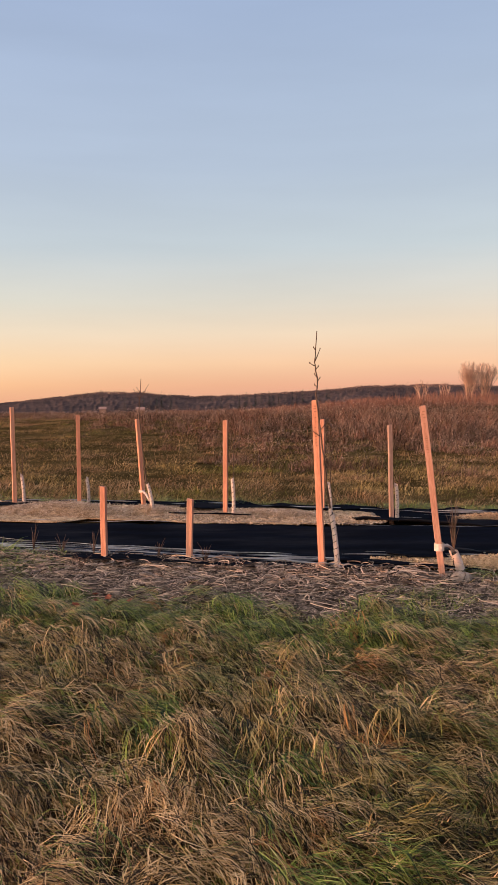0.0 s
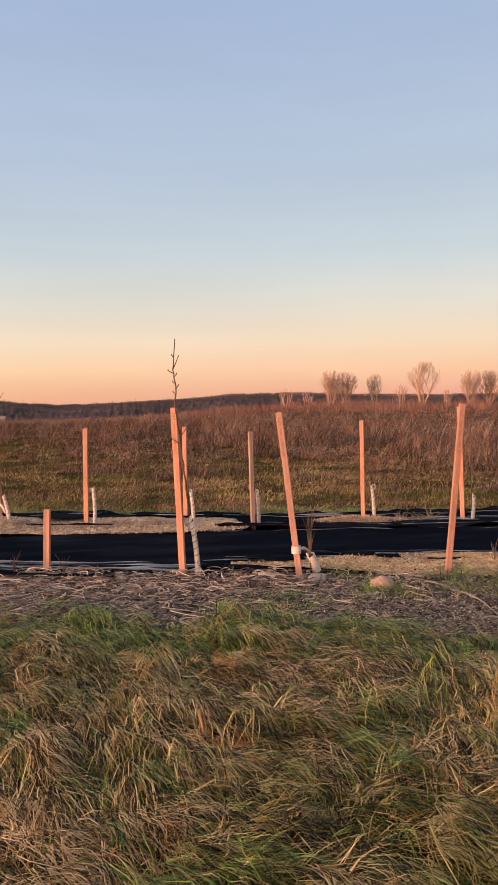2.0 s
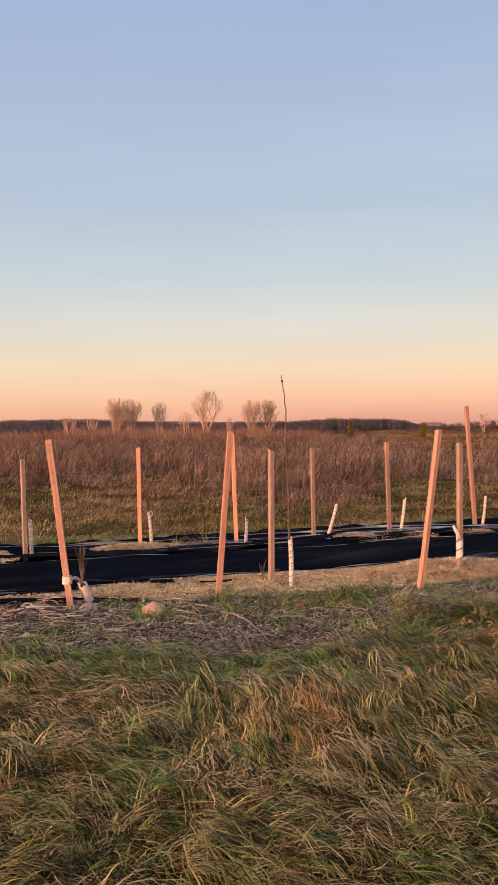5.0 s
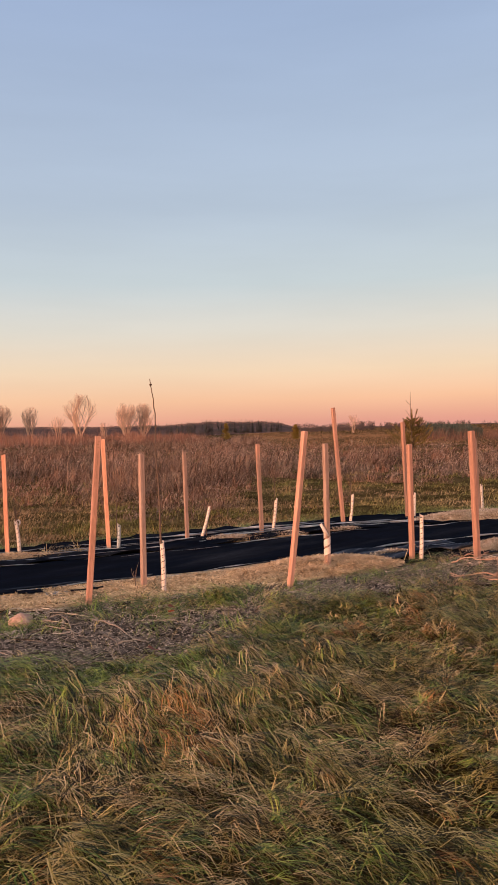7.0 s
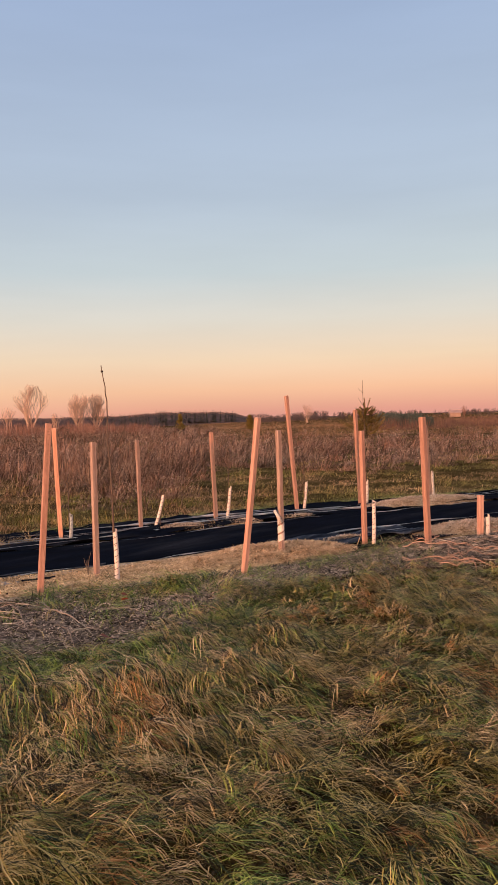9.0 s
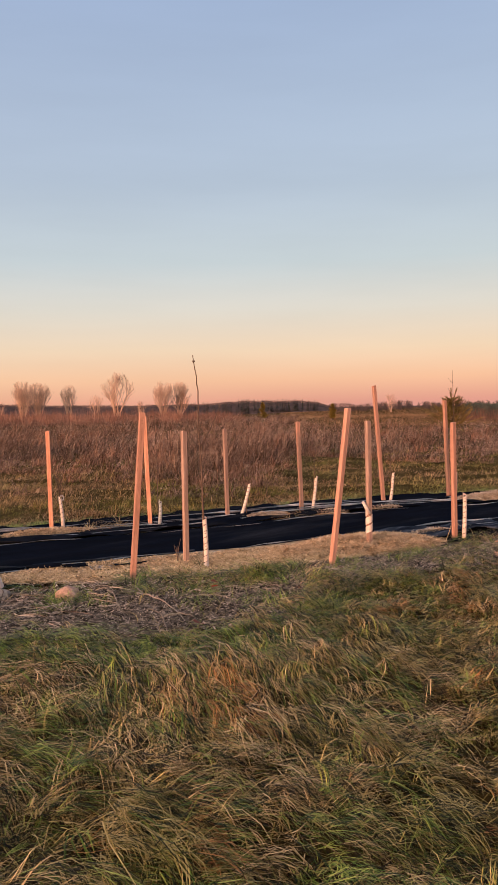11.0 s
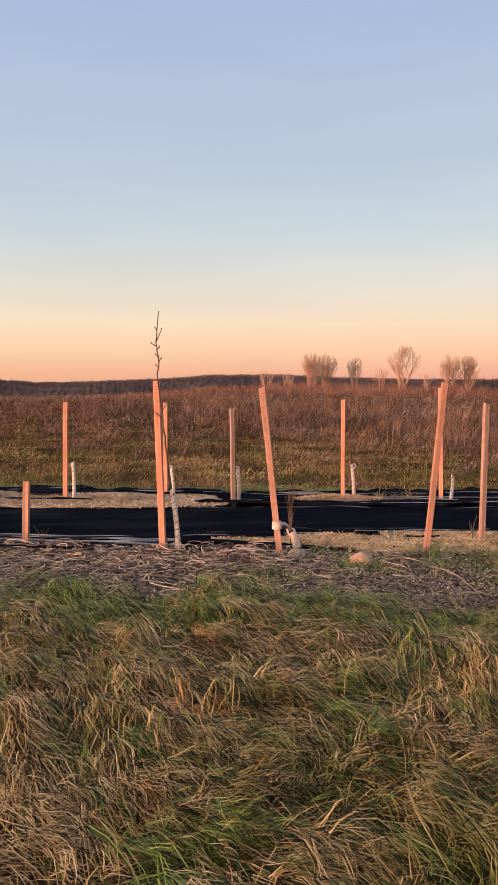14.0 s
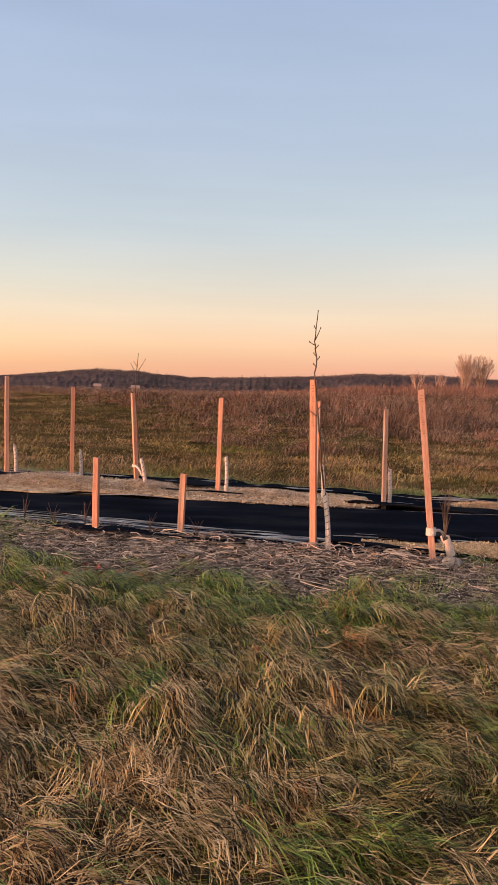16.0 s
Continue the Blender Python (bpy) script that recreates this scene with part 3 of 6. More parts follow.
def stake_bmesh(h, wx, wy, seed):
    bm = bmesh.new()
    r = random.Random(seed)
    levels = [-0.06, 0.0, h * 0.33, h * 0.66, h - 0.006, h]
    rings = []
    for i, z in enumerate(levels):
        s = 0.9 if i == len(levels) - 1 else 1.0
        ox, oy = r.uniform(-0.0015, 0.0015), r.uniform(-0.0015, 0.0015)
        c = 0.12
        pts = [(-1 + c, -1), (1 - c, -1), (1, -1 + c), (1, 1 - c), (1 - c, 1), (-1 + c, 1), (-1, 1 - c), (-1, -1 + c)]
        tilt = r.uniform(-0.004, 0.004) if i >= len(levels) - 2 else 0.0
        rings.append([bm.verts.new((px * wx / 2 * s + ox, py * wy / 2 * s + oy, z + px * tilt)) for px, py in pts])
    for a, b in zip(rings, rings[1:]):
        for k in range(8):
            bm.faces.new((a[k], a[(k + 1) % 8], b[(k + 1) % 8], b[k]))
    bm.faces.new(rings[0][::-1])
    bm.faces.new(rings[-1])
    return bm


def stake(base, top, spin=0.0, wx=0.048, wy=0.045, old=0, label="", marks=False):
    base, top = Vector((*base, zat(*base))), Vector(top)
    h = (top - base).length
    ob = empty("wooden_stake", aim(base, top, spin))
    shaft = part("shaft", stake_bmesh(h, wx, wy, int(h * 1e4)), (WOOD, OLD_WOOD, PINK_WOOD)[old], ob)
    if marks:
        bm = bmesh.new()
        r = random.Random(5)
        z = h - 0.04
        while z > h - 0.34:
            step = r.uniform(0.008, 0.016)
            w = wx * r.uniform(0.10, 0.24)
            x = r.uniform(-0.003, 0.003)
            y = -wy / 2 - 0.0012
            vs = [bm.verts.new(p) for p in ((x - w, y, z), (x + w, y, z + 0.002), (x + w, y, z - step * 0.45), (x - w, y, z - step * 0.5))]
            bm.faces.new(vs[::-1])
            z -= step * 1.5 if r.random() > 0.15 else step * 3
        tagged(part("marking", bm, INK, shaft, "faded handwriting in marker"), kind="stuff")
    return tagged(ob, label or "rough orange-brown square wooden stake driven beside a young tree", "stake", "stakes in the planted rows")


def guard(base, top, radius=0.019, label="", holes=True, hook=False):
    """A white spiral guard: a helical ribbon round a dark core that paints shade into the gaps between the turns."""
    base, top = Vector((*base, zat(*base) - 0.01)), Vector(top)
    h = (top - base).length
    ob = empty("tree_guard", aim(base, top, 20))
    bm = bmesh.new()
    pitch = 0.055
    steps = int(h / pitch * 14)
    prev = None
    for i in range(steps + 1):
        t = i / steps
        a = t * h / pitch * math.tau
        z0 = t * (h - pitch * 0.6)
        bend = 0.012 * math.sin(t * 2.6)
        rad = radius * (1 + 0.10 * (1 - t))
        ring = []
        for dr, dz in ((0, 0), (0, pitch * 0.83), (-0.0018, pitch * 0.83), (-0.0018, 0)):
            ring.append(bm.verts.new(((rad + dr) * math.cos(a) + bend, (rad + dr) * math.sin(a), z0 + dz)))
        if prev:
            for k in range(4):
                f = bm.faces.new((prev[k], ring[k], ring[(k + 1) % 4], prev[(k + 1) % 4]))
        prev = ring
    wrap = part("spiral_wrap", bm, GUARD, ob)
    # dark core for the sapling's stem and the shaded inside of the tube
    bm = bmesh.new()
    stem = [Vector((0.012 * math.sin(t * 2.6), 0, t * (h - 0.02))) for t in (0, 0.25, 0.5, 0.75, 1)]
    tube(bm, stem, [radius * 0.86] * 4 + [radius * 0.6], 8)
    part("sapling_stem", bm, HOLE, ob, "dark core standing for the sapling stem and the shade inside")
    if holes:
        bm = bmesh.new()
        r = random.Random(int(h * 1e4))
        for i in range(int(h / 0.03)):
            a, z = r.uniform(0, math.tau), r.uniform(0.03, h - 0.05)
            m = Matrix.Translation((radius * 1.06 * math.cos(a) + 0.012 * math.sin(z / h * 2.6), radius * 1.06 * math.sin(a), z)) @ Matrix.Rotation(a, 4, "Z") @ Matrix.Rotation(math.pi / 2, 4, "Y")
            bmesh.ops.create_cone(bm, cap_ends=True, segments=6, radius1=0.0048, radius2=0.0042, depth=0.003, matrix=m)
        tagged(part("vent_holes", bm, HOLE, ob), kind="stuff")
    if hook:
        bm = bmesh.new()
        pts = [Vector((0.012 * math.sin(2.6) + 0.028 * (1 - math.cos(a)) - 0.004, -0.005, h - 0.02 + 0.028 * math.sin(a))) for a in np.linspace(-0.4, 4.4, 12)]
        tube(bm, pts, [0.009] * len(pts), 6)
        part("loose_end", bm, GUARD, wrap)
    return tagged(ob, label or "white spiral plastic trunk guard round a thin sapling", "tree guard", "trunk guards in the planted rows")


def sapling(points, r0, r1, twigs, label, buds=True, seed=0):
    """A leafless whip: stem through points, and twigs as (where along, length, angle, rise)."""
    pts = [Vector(p) for p in points]
    base = pts[0].copy()
    ob = empty("sapling", Matrix.Translation(base))
    r = random.Random(seed)
    fine = []
    for i, (a, b) in enumerate(zip(pts, pts[1:])):
        for k in range(5):
            fine.append(a.lerp(b, k / 5) - base + Vector((r.uniform(-1, 1), r.uniform(-1, 1), 0)) * 0.004 * (0 if i == 0 and k == 0 else 1))
    fine.append(pts[-1] - base)
    n = len(fine)
    bm = bmesh.new()
    tube(bm, fine, [r0 + (r1 - r0) * i / (n - 1) for i in range(n)], 7)
    part("stem", bm, BARK, ob)
    for at, length, side, rise in twigs:
        p = fine[min(n - 1, int(at * (n - 1)))]
        d = Vector((math.cos(radians(side)), math.sin(radians(side)), rise)).normalized()
        q = [p + d * length * t + Vector((0, 0, 1)) * length * 0.25 * t * t for t in (0, 0.35, 0.7, 1)]
        bm = bmesh.new()
        tube(bm, q, [r1 * 1.3, r1 * 1.1, r1 * 0.9, r1 * 0.6], 5)
        twig = part("twig", bm, BARK, ob)
        if buds:
            bm = bmesh.new()
            bmesh.ops.create_icosphere(bm, subdivisions=1, radius=r1 * 1.25, matrix=Matrix.Translation(q[-1]) @ Matrix.Diagonal((1, 1, 2, 1)))
            part("bud", bm, BARK, twig)
    return tagged(ob, label, "sapling", "young trees in the planted rows")


#               base x, y, top x, y, z, spin, width x, depth y, weathered or dimmed wood, marked
STAKES = [
    (-2.49, 9.31, -2.51, 9.31, 1.45, 25, 0.046, 0.042, 0, False),
    (-1.75, 9.51, -1.76, 9.51, 1.35, 12, 0.048, 0.042, 0, False),
    (-0.87, 8.69, -0.94, 8.68, 1.32, 28, 0.044, 0.042, 0, False),
    (-0.91, 5.99, -0.92, 5.99, 0.85, -14, 0.044, 0.040, 0, False),
    (-0.26, 6.22, -0.25, 6.22, 0.72, -14, 0.048, 0.042, 0, False),
    (0.05, 8.49, 0.05, 8.49, 1.31, -12, 0.048, 0.042, 0, False),
    (0.76, 5.66, 0.70, 5.66, 1.52, -20, 0.046, 0.042, 0, True),
    (1.19, 8.86, 1.18, 8.86, 1.31, -20, 0.048, 0.042, 0, False),
    (1.81, 8.01, 1.78, 8.01, 1.27, 8, 0.042, 0.040, 1, False),
    (1.60, 5.42, 1.45, 5.46, 1.48, -16, 0.046, 0.042, 2, True),
    (3.12, 8.16, 3.10, 8.17, 1.38, -25, 0.044, 0.040, 0, False),
    (2.70, 5.25, 2.79, 5.21, 1.54, -12, 0.042, 0.040, 2, True),
    (4.27, 8.02, 4.23, 8.04, 1.53, -18, 0.044, 0.040, 0, False),
    (3.42, 5.68, 3.42, 5.68, 1.38, 2, 0.042, 0.040, 1, False),
    (5.24, 7.83, 5.22, 7.84, 1.36, -4, 0.042, 0.040, 1, False),
    (6.30, 7.70, 6.27, 7.72, 1.43, -14, 0.048, 0.040, 2, False),
    (4.21, 4.67, 4.32, 4.57, 1.55, 4, 0.041, 0.040, 2, False),
    (4.92, 4.97, 4.92, 4.98, 1.44, 0, 0.042, 0.040, 1, False),
    (7.67, 7.60, 7.59, 7.68, 1.91, -5, 0.050, 0.040, 2, False),
    (8.79, 7.41, 8.76, 7.45, 1.70, 0, 0.052, 0.042, 2, False),
    (5.92, 4.85, 5.92, 4.86, 1.41, 0, 0.044, 0.040, 2, False),
    (6.23, 4.32, 6.21, 4.35, 1.53, 0, 0.052, 0.048, 2, True),
    (10.30, 7.27, 10.27, 7.31, 1.45, -5, 0.050, 0.042, 1, False),
    (6.97, 4.23, 6.97, 4.22, 0.73, -20, 0.054, 0.046, 2, False),
]
for bx, by, tx, ty, tz, spin, wx, wy, old, marks in STAKES:
    short = tz - zat(bx, by) < 0.8
    leaning = math.hypot(tx - bx, ty - by) > 0.09
    look_words = ("fresh orange-brown", "weathered grey-brown", "dull pinkish-brown")[old]
    label = ("short cut-off %s wooden stake at the mulch edge" if short else "tall %s wooden stake leaning over in the row" if leaning
             else "upright %s square wooden stake in the row") % look_words
    stake((bx, by), (tx, ty, tz), spin, wx, wy, old, label, marks)

GUARDS = [
    (-2.38, 9.31, -2.41, 9.30, 0.64), (-1.65, 9.60, -1.68, 9.59, 0.57), (-0.74, 8.44, -0.81, 8.43, 0.61), (0.14, 8.39, 0.12, 8.39, 0.67),
    (0.88, 5.68, 0.82, 5.69, 0.70), (1.20, 8.25, 1.16, 8.26, 0.64), (1.88, 8.05, 1.86, 8.06, 0.64), (1.80, 5.60, 1.725, 5.61, 0.40),
    (3.26, 8.17, 3.22, 8.18, 0.64), (4.33, 7.90, 4.34, 7.90, 0.54), (3.43, 5.36, 3.42, 5.37, 0.67), (5.47, 7.87, 5.56, 7.81, 0.66),
    (6.45, 7.66, 6.49, 7.63, 0.71), (7.78, 7.58, 7.81, 7.55, 0.69), (8.91, 7.39, 8.91, 7.38, 0.65), (5.96, 4.77, 5.96, 4.76, 0.73),
    (10.58, 7.41, 10.57, 7.42, 0.69), (6.98, 4.15, 6.98, 4.15, 0.53),
]
for i, (bx, by, tx, ty, tz) in enumerate(GUARDS):
    guard((bx, by), (tx, ty, tz), hook=(i == 8), radius=0.031 if i == 7 else 0.018 if i == 15 else 0.019)

sapling([(0.88, 5.70, 0.25), (0.82, 5.70, 0.70), (0.765, 5.61, 1.05), (0.735, 5.61, 1.30), (0.70, 5.63, 1.55), (0.715, 5.65, 1.66), (0.695, 5.66, 1.80), (0.71, 5.66, 2.03)], 0.0085, 0.0035,
        [(0.40, 0.09, 150, 0.4), (0.44, 0.10, 30, 0.8), (0.85, 0.045, 170, 0.3), (0.87, 0.09, 10, 1.8), (0.72, 0.03, 20, 0.9), (0.76, 0.03, 160, 0.9), (0.80, 0.03, 10, 0.9), (0.93, 0.02, 180, 1.0), (0.67, 0.025, 170, 0.7)],
        "leafless young tree whip with short twigs and buds", seed=1)
sapling([(3.43, 5.38, 0.26), (3.42, 5.38, 0.67), (3.425, 5.40, 1.10), (3.40, 5.40, 1.45), (3.405, 5.40, 1.72), (3.36, 5.40, 2.01)], 0.010, 0.0035,
        [(0.50, 0.32, -20, 1.5), (0.48, 0.12, 160, 0.9), (0.995, 0.012, 20, 0.8), (0.99, 0.012, 190, 0.5)], "leafless young tree whip with one long side shoot", seed=2)
sapling([(-0.76, 8.46, 0.27), (-0.84, 8.46, 0.75), (-0.90, 8.46, 1.40), (-0.87, 8.42, 1.76)], 0.009, 0.003,
        [(0.80, 0.10, 175, 1.3), (0.86, 0.15, 0, 1.2), (0.90, 0.06, 150, 0.8), (0.74, 0.05, 20, 0.8)], "thin leafless sapling forked at its top", seed=3)

# ---------------------------------------------------------------- grass, weeds and litter


def blades(root, ang, length, width, rise0, rise1, segs=3, side=0.0):
    """Bent tapering blades as arrays: vertices and triangles."""
    n = len(root)
    ang, length, width, rise0, rise1 = (np.broadcast_to(np.asarray(a, dtype=float), n) for a in (ang, length, width, rise0, rise1))
    p = np.array(root, dtype=float)
    rows = []
    across = ang + np.pi / 2
    w = np.stack([np.cos(across), np.sin(across), np.zeros(n)], 1)
    for i in range(segs):
        t = i / segs
        half = (width * 0.5 * (1 - 0.55 * t))[:, None]
        rows += [p - w * half, p + w * half]
        e = rise0 + (rise1 - rise0) * (i + 0.5) / segs
        turn = ang + side * (t - 0.3)
        p = p + (length / segs)[:, None] * np.stack([np.cos(turn) * np.cos(e), np.sin(turn) * np.cos(e), np.sin(e)], 1)
    rows.append(p)
    k = 2 * segs + 1
    verts = np.stack(rows, 1).reshape(-1, 3)
    tris = []
    for i in range(segs - 1):
        a = 2 * i
        tris += [(a, a + 1, a + 3), (a, a + 3, a + 2)]
    tris.append((2 * segs - 2, 2 * segs - 1, 2 * segs))
    tris = (np.arange(n)[:, None, None] * k + np.array(tris)[None]).reshape(-1, 3)
    return verts, tris


def joined(chunks):
    verts, tris, at = [], [], 0
    for v, t in chunks:
        verts.append(v)
        tris.append(t + at)
        at += len(v)
    return np.concatenate(verts), np.concatenate(tris)


def stuff(name, chunks, mat, label, category, smooth=False):
    v, t = joined(chunks) if isinstance(chunks, list) else chunks
    return tagged(new(name, raw_mesh(name, v, t, mat, smooth)), label, category, kind="stuff")


def fan_points(n, r0, r1, a0, a1):
    r = np.sqrt(rng.uniform(r0 * r0, r1 * r1, n))
    a = np.radians(rng.uniform(a0, a1, n))
    return r * np.sin(a), r * np.cos(a)


def vrow(x, y):
    return y + ROW_SLOPE * x


MULCH_EDGE = ([-6, -1.4, 0, 0.5, 1.0, 1.5, 2.1, 2.6, 3.0, 3.4, 3.7, 4.3, 5.5, 12], [4.7, 4.8, 4.78, 4.72, 4.85, 4.75, 4.55, 4.55, 4.65, 4.95, 5.25, 5.5, 5.2, 5.1])


def tufts(cx, cy, per, spread, lmin, lmax, width, low, lift, lay, segs=3, steep=1.1):
    """Tufts of grass at the given centres, combed over by a smooth flow."""
    flow = 6.3 * (value_noise(cx, cy, 12, 0.55) - 0.5) * 1.5 + 6.3 * (value_noise(cx, cy, 13, 1.7) - 0.5) * 0.8 - 0.5
    size = 0.65 + 0.7 * value_noise(cx, cy, 15, 0.4)
    i = np.repeat(np.arange(len(cx)), per)
    n = len(i)
    x, y = cx[i] + rng.normal(0, spread, n), cy[i] + rng.normal(0, spread, n)
    heap = lift * np.clip(value_noise(cx, cy, 14, 0.4) - 0.2 + 0.35 * (rng.random(len(cx)) - 0.5), 0, 1)[i] * rng.uniform(0.2, 1.0, n)
    root = np.stack([x, y, level(x, y) - 0.02 + heap], 1)
    ang = flow[i] + rng.normal(0, 0.8, len(cx))[i] + rng.normal(0, 0.45, n)
    length = rng.uniform(lmin, lmax, n) * size[i]
    up = rng.uniform(0.1, steep, n)
    down = up - rng.uniform(0.6, lay, n)
    return blades(root, ang, length, width * rng.uniform(0.6, 1.3, n), up, np.maximum(down, low), segs, rng.uniform(-0.8, 0.8, n))


def wind(x, y):
    """The way in which the wind has combed the grass, as an angle."""
    return -0.75 + 1.7 * (value_noise(x, y, 12, 0.95) - 0.5) + 1.3 * (value_noise(x, y, 13, 0.34) - 0.5)


def tussocks(step, locks, per_lock):
    """Humped tussocks with locks of fine grass combed over them and hanging down their lee side; sorted into olive, straw, rusty and green locks."""
    gx, gy = np.meshgrid(np.arange(-3.5, 7.5, step), np.arange(-1.5, 7, step))
    cx, cy = (g.ravel() + rng.uniform(-0.55, 0.55, g.size) * step for g in (gx, gy))
    az, far = np.degrees(np.arctan2(cx, cy)), np.hypot(cx, cy)
    keep = (az > -25) & (az < 67) & (far > 1.75) & (far < 6.6)
    keep &= vrow(cx, cy) < np.interp(cx, *MULCH_EDGE) + 0.35 * (value_noise(cx, cy, 17, 0.5) - 0.75)
    cx, cy = cx[keep], cy[keep]
    band = vrow(cx, cy) > np.interp(cx, *MULCH_EDGE) - 0.65
    n = len(cx)
    wide, high = rng.uniform(0.08, 0.17, n), np.where(band, 0.8, 1.0) * (0.23 * rng.random(n) ** 1.5)
    flow = wind(cx, cy) + rng.normal(0, 0.25, n)
    i = np.repeat(np.arange(n), locks)
    m = len(i)
    rho, phi = np.sqrt(rng.uniform(0, 1, m)), rng.uniform(0, math.tau, m)
    along, side = rho * np.cos(phi) - 0.25, rho * np.sin(phi)
    ca, sa = np.cos(flow[i]), np.sin(flow[i])
    lx, ly = cx[i] + wide[i] * (along * ca - side * sa), cy[i] + wide[i] * (along * sa + side * ca)
    lz = level(lx, ly) - 0.015 + high[i] * (1 - 0.75 * rho ** 2)
    lang = flow[i] + 0.70 * side + rng.normal(0, 0.36, m)
    llen = (0.09 + 0.20 * rng.random(m) ** 1.4) * (0.7 + 0.6 * value_noise(cx, cy, 15, 0.6)[i])
    lup, lbend, lcurl = rng.uniform(0.0, 0.62, m), rng.uniform(1.1, 2.5, m), rng.normal(0, 1.1, m)
    # the kind of each lock: rust in small patches, straw and olive in larger ones
    tone = value_noise(lx, ly, 43, 0.55) + 0.5 * value_noise(lx, ly, 44, 0.16) + 0.42 * (rng.random(m) - 0.5)
    # fewer straw locks to the right: the darker mix stands in for shade
    dry = tone > np.interp(np.degrees(np.arctan2(lx, ly)), [0, 9, 20, 35, 60], [0.57, 0.64, 0.86, 0.92, 0.97]) + np.where(band[i], 0.22, 0)
    rust = value_noise(lx, ly, 45, 0.17) + 0.34 * rng.random(m) > 1.08
    green = rng.random(m) < np.where(band[i], np.interp(lx, [2.0, 3.0], [0.72, 0.35]), np.where(value_noise(lx, ly, 48, 0.28) > 0.76, 0.6, np.interp(np.degrees(np.arctan2(lx, ly)), [12, 35], [0.08, 0.16])))
    kind = np.where(green, 3, np.where(rust, 2, np.where(dry, 1, 0)))
    out = []
    for want in range(4):
        j = np.flatnonzero(kind == want)
        k = np.repeat(j, per_lock)
        q = len(k)
        root = np.stack([lx[k] + rng.normal(0, 0.016, q), ly[k] + rng.normal(0, 0.016, q), lz[k] + rng.normal(0, 0.008, q)], 1)
        up = lup[k] + rng.normal(0, 0.16, q)
        out.append(blades(root, lang[k] + rng.normal(0, 0.30, q), llen[k] * rng.uniform(0.45, 1.2, q), np.interp(np.hypot(lx[k], ly[k]), [2.2, 4.2], [0.0038, 0.0050]) * rng.uniform(0.5, 1.3, q), up,
                          np.maximum(up - lbend[k] * rng.uniform(0.8, 1.2, q), -1.3), 3, lcurl[k] + rng.normal(0, 0.6, q)))
    return out


def foreground_grass():
    x, y = fan_points(3600, 1.75, 6.6, -25, 67)
    keep = vrow(x, y) < np.interp(x, *MULCH_EDGE) + 0.5 * (value_noise(x, y, 17, 0.5) - 0.6)
    olive, straw, rusty, green = tussocks(0.118, 18, 7)
    stuff("meadow_grass", olive, OLIVE_GRASS, "long matted olive-green grass bent over by the wind", "grass")
    stuff("meadow_grass", straw, TAN_GRASS, "long matted straw-coloured autumn grass bent over by the wind", "grass")
    stuff("meadow_grass", rusty, RUST_GRASS, "rusty orange locks in the matted autumn grass", "grass")
    stuff("meadow_grass", green, GREEN_GRASS, "dark green matted grass along the edge of the litter", "grass")
    stuff("thatch", tufts(x[keep], y[keep], 11, 0.05, 0.08, 0.18, 0.006, -1.0, 0.04, 2.4, 2), SHADED_THATCH, "thatch under the long grass, darkened for the shade between blades", "grass")
    # livelier green tufts near the litter and along the row
    x, y = fan_points(2400, 1.5, 6.3, -27, 70)
    v, edge = vrow(x, y), np.interp(x, *MULCH_EDGE)
    keep = ((v > edge - np.interp(x, [1.8, 2.6], [0.95, 0.6])) & (v < edge + 0.1) & (value_noise(x, y, 19, 0.6) + 0.6 * rng.random(len(x)) > np.interp(x, [1.8, 2.8], [0.55, 0.85]))) | (value_noise(x, y, 22, 0.5) > 0.86)
    keep &= v < edge + 0.05
    gx, gy = x[keep], y[keep]
    bx, by = rng.uniform(3.0, 4.5, 34), rng.uniform(5.5, 5.95, 34)
    by = by - ROW_SLOPE * bx
    for cx, cy, wide, count in ((2.88, 4.66, 0.12, 9), (2.72, 5.0, 0.10, 5), (3.3, 3.82, 0.14, 12), (4.42, 4.62, 0.12, 7), (5.2, 4.4, 0.16, 24), (5.5, 4.22, 0.12, 14),
                                (3.5, 3.8, 0.12, 7), (4.85, 4.58, 0.10, 6), (3.6, 4.78, 0.2, 10), (1.2, 4.75, 0.22, 8), (1.9, 4.9, 0.2, 6), (2.02, 4.86, 0.10, 9),
                                (3.12, 4.99, 0.15, 12), (3.54, 4.93, 0.14, 12), (3.78, 4.76, 0.15, 12), (2.82, 5.2, 0.08, 6), (5.79, 4.57, 0.18, 14), (4.3, 4.42, 0.15, 10), (-1.75, 6.0, 0.18, 26)):
        bx, by = np.append(bx, cx + rng.normal(0, wide, count)), np.append(by, cy + rng.normal(0, wide, count))
    sx, sy = rng.uniform(4.3, 8.5, 70), rng.uniform(5.2, 6.05, 70)
    sx, sy = np.append(sx, rng.uniform(1.2, 4.3, 80)), np.append(sy, rng.uniform(4.55, 5.6, 80))
    sy = sy - ROW_SLOPE * sx
    stuff("sparse_grass", tufts(sx, sy, 26, 0.06, 0.10, 0.24, 0.0055, -0.9, 0.03, 2.2), OLIVE_GRASS, "sparse dry grass growing through the litter", "grass")
    mx, my = (np.concatenate([c[k] + rng.normal(0, 0.13, 9) for c in ((3.10, 4.93), (3.22, 4.86), (3.6, 4.82), (3.9, 4.72), (5.75, 4.5), (5.95, 4.42), (4.1, 4.3), (5.2, 4.05), (3.75, 7.95), (5.62, 7.25))]) for k in (0, 1))
    stuff("dry_clumps", tufts(mx, my, 40, 0.05, 0.12, 0.28, 0.0046, -0.9, 0.12, 2.2, 3, 0.9), TAN_GRASS, "yellowed clumps of grass round the stakes", "grass")
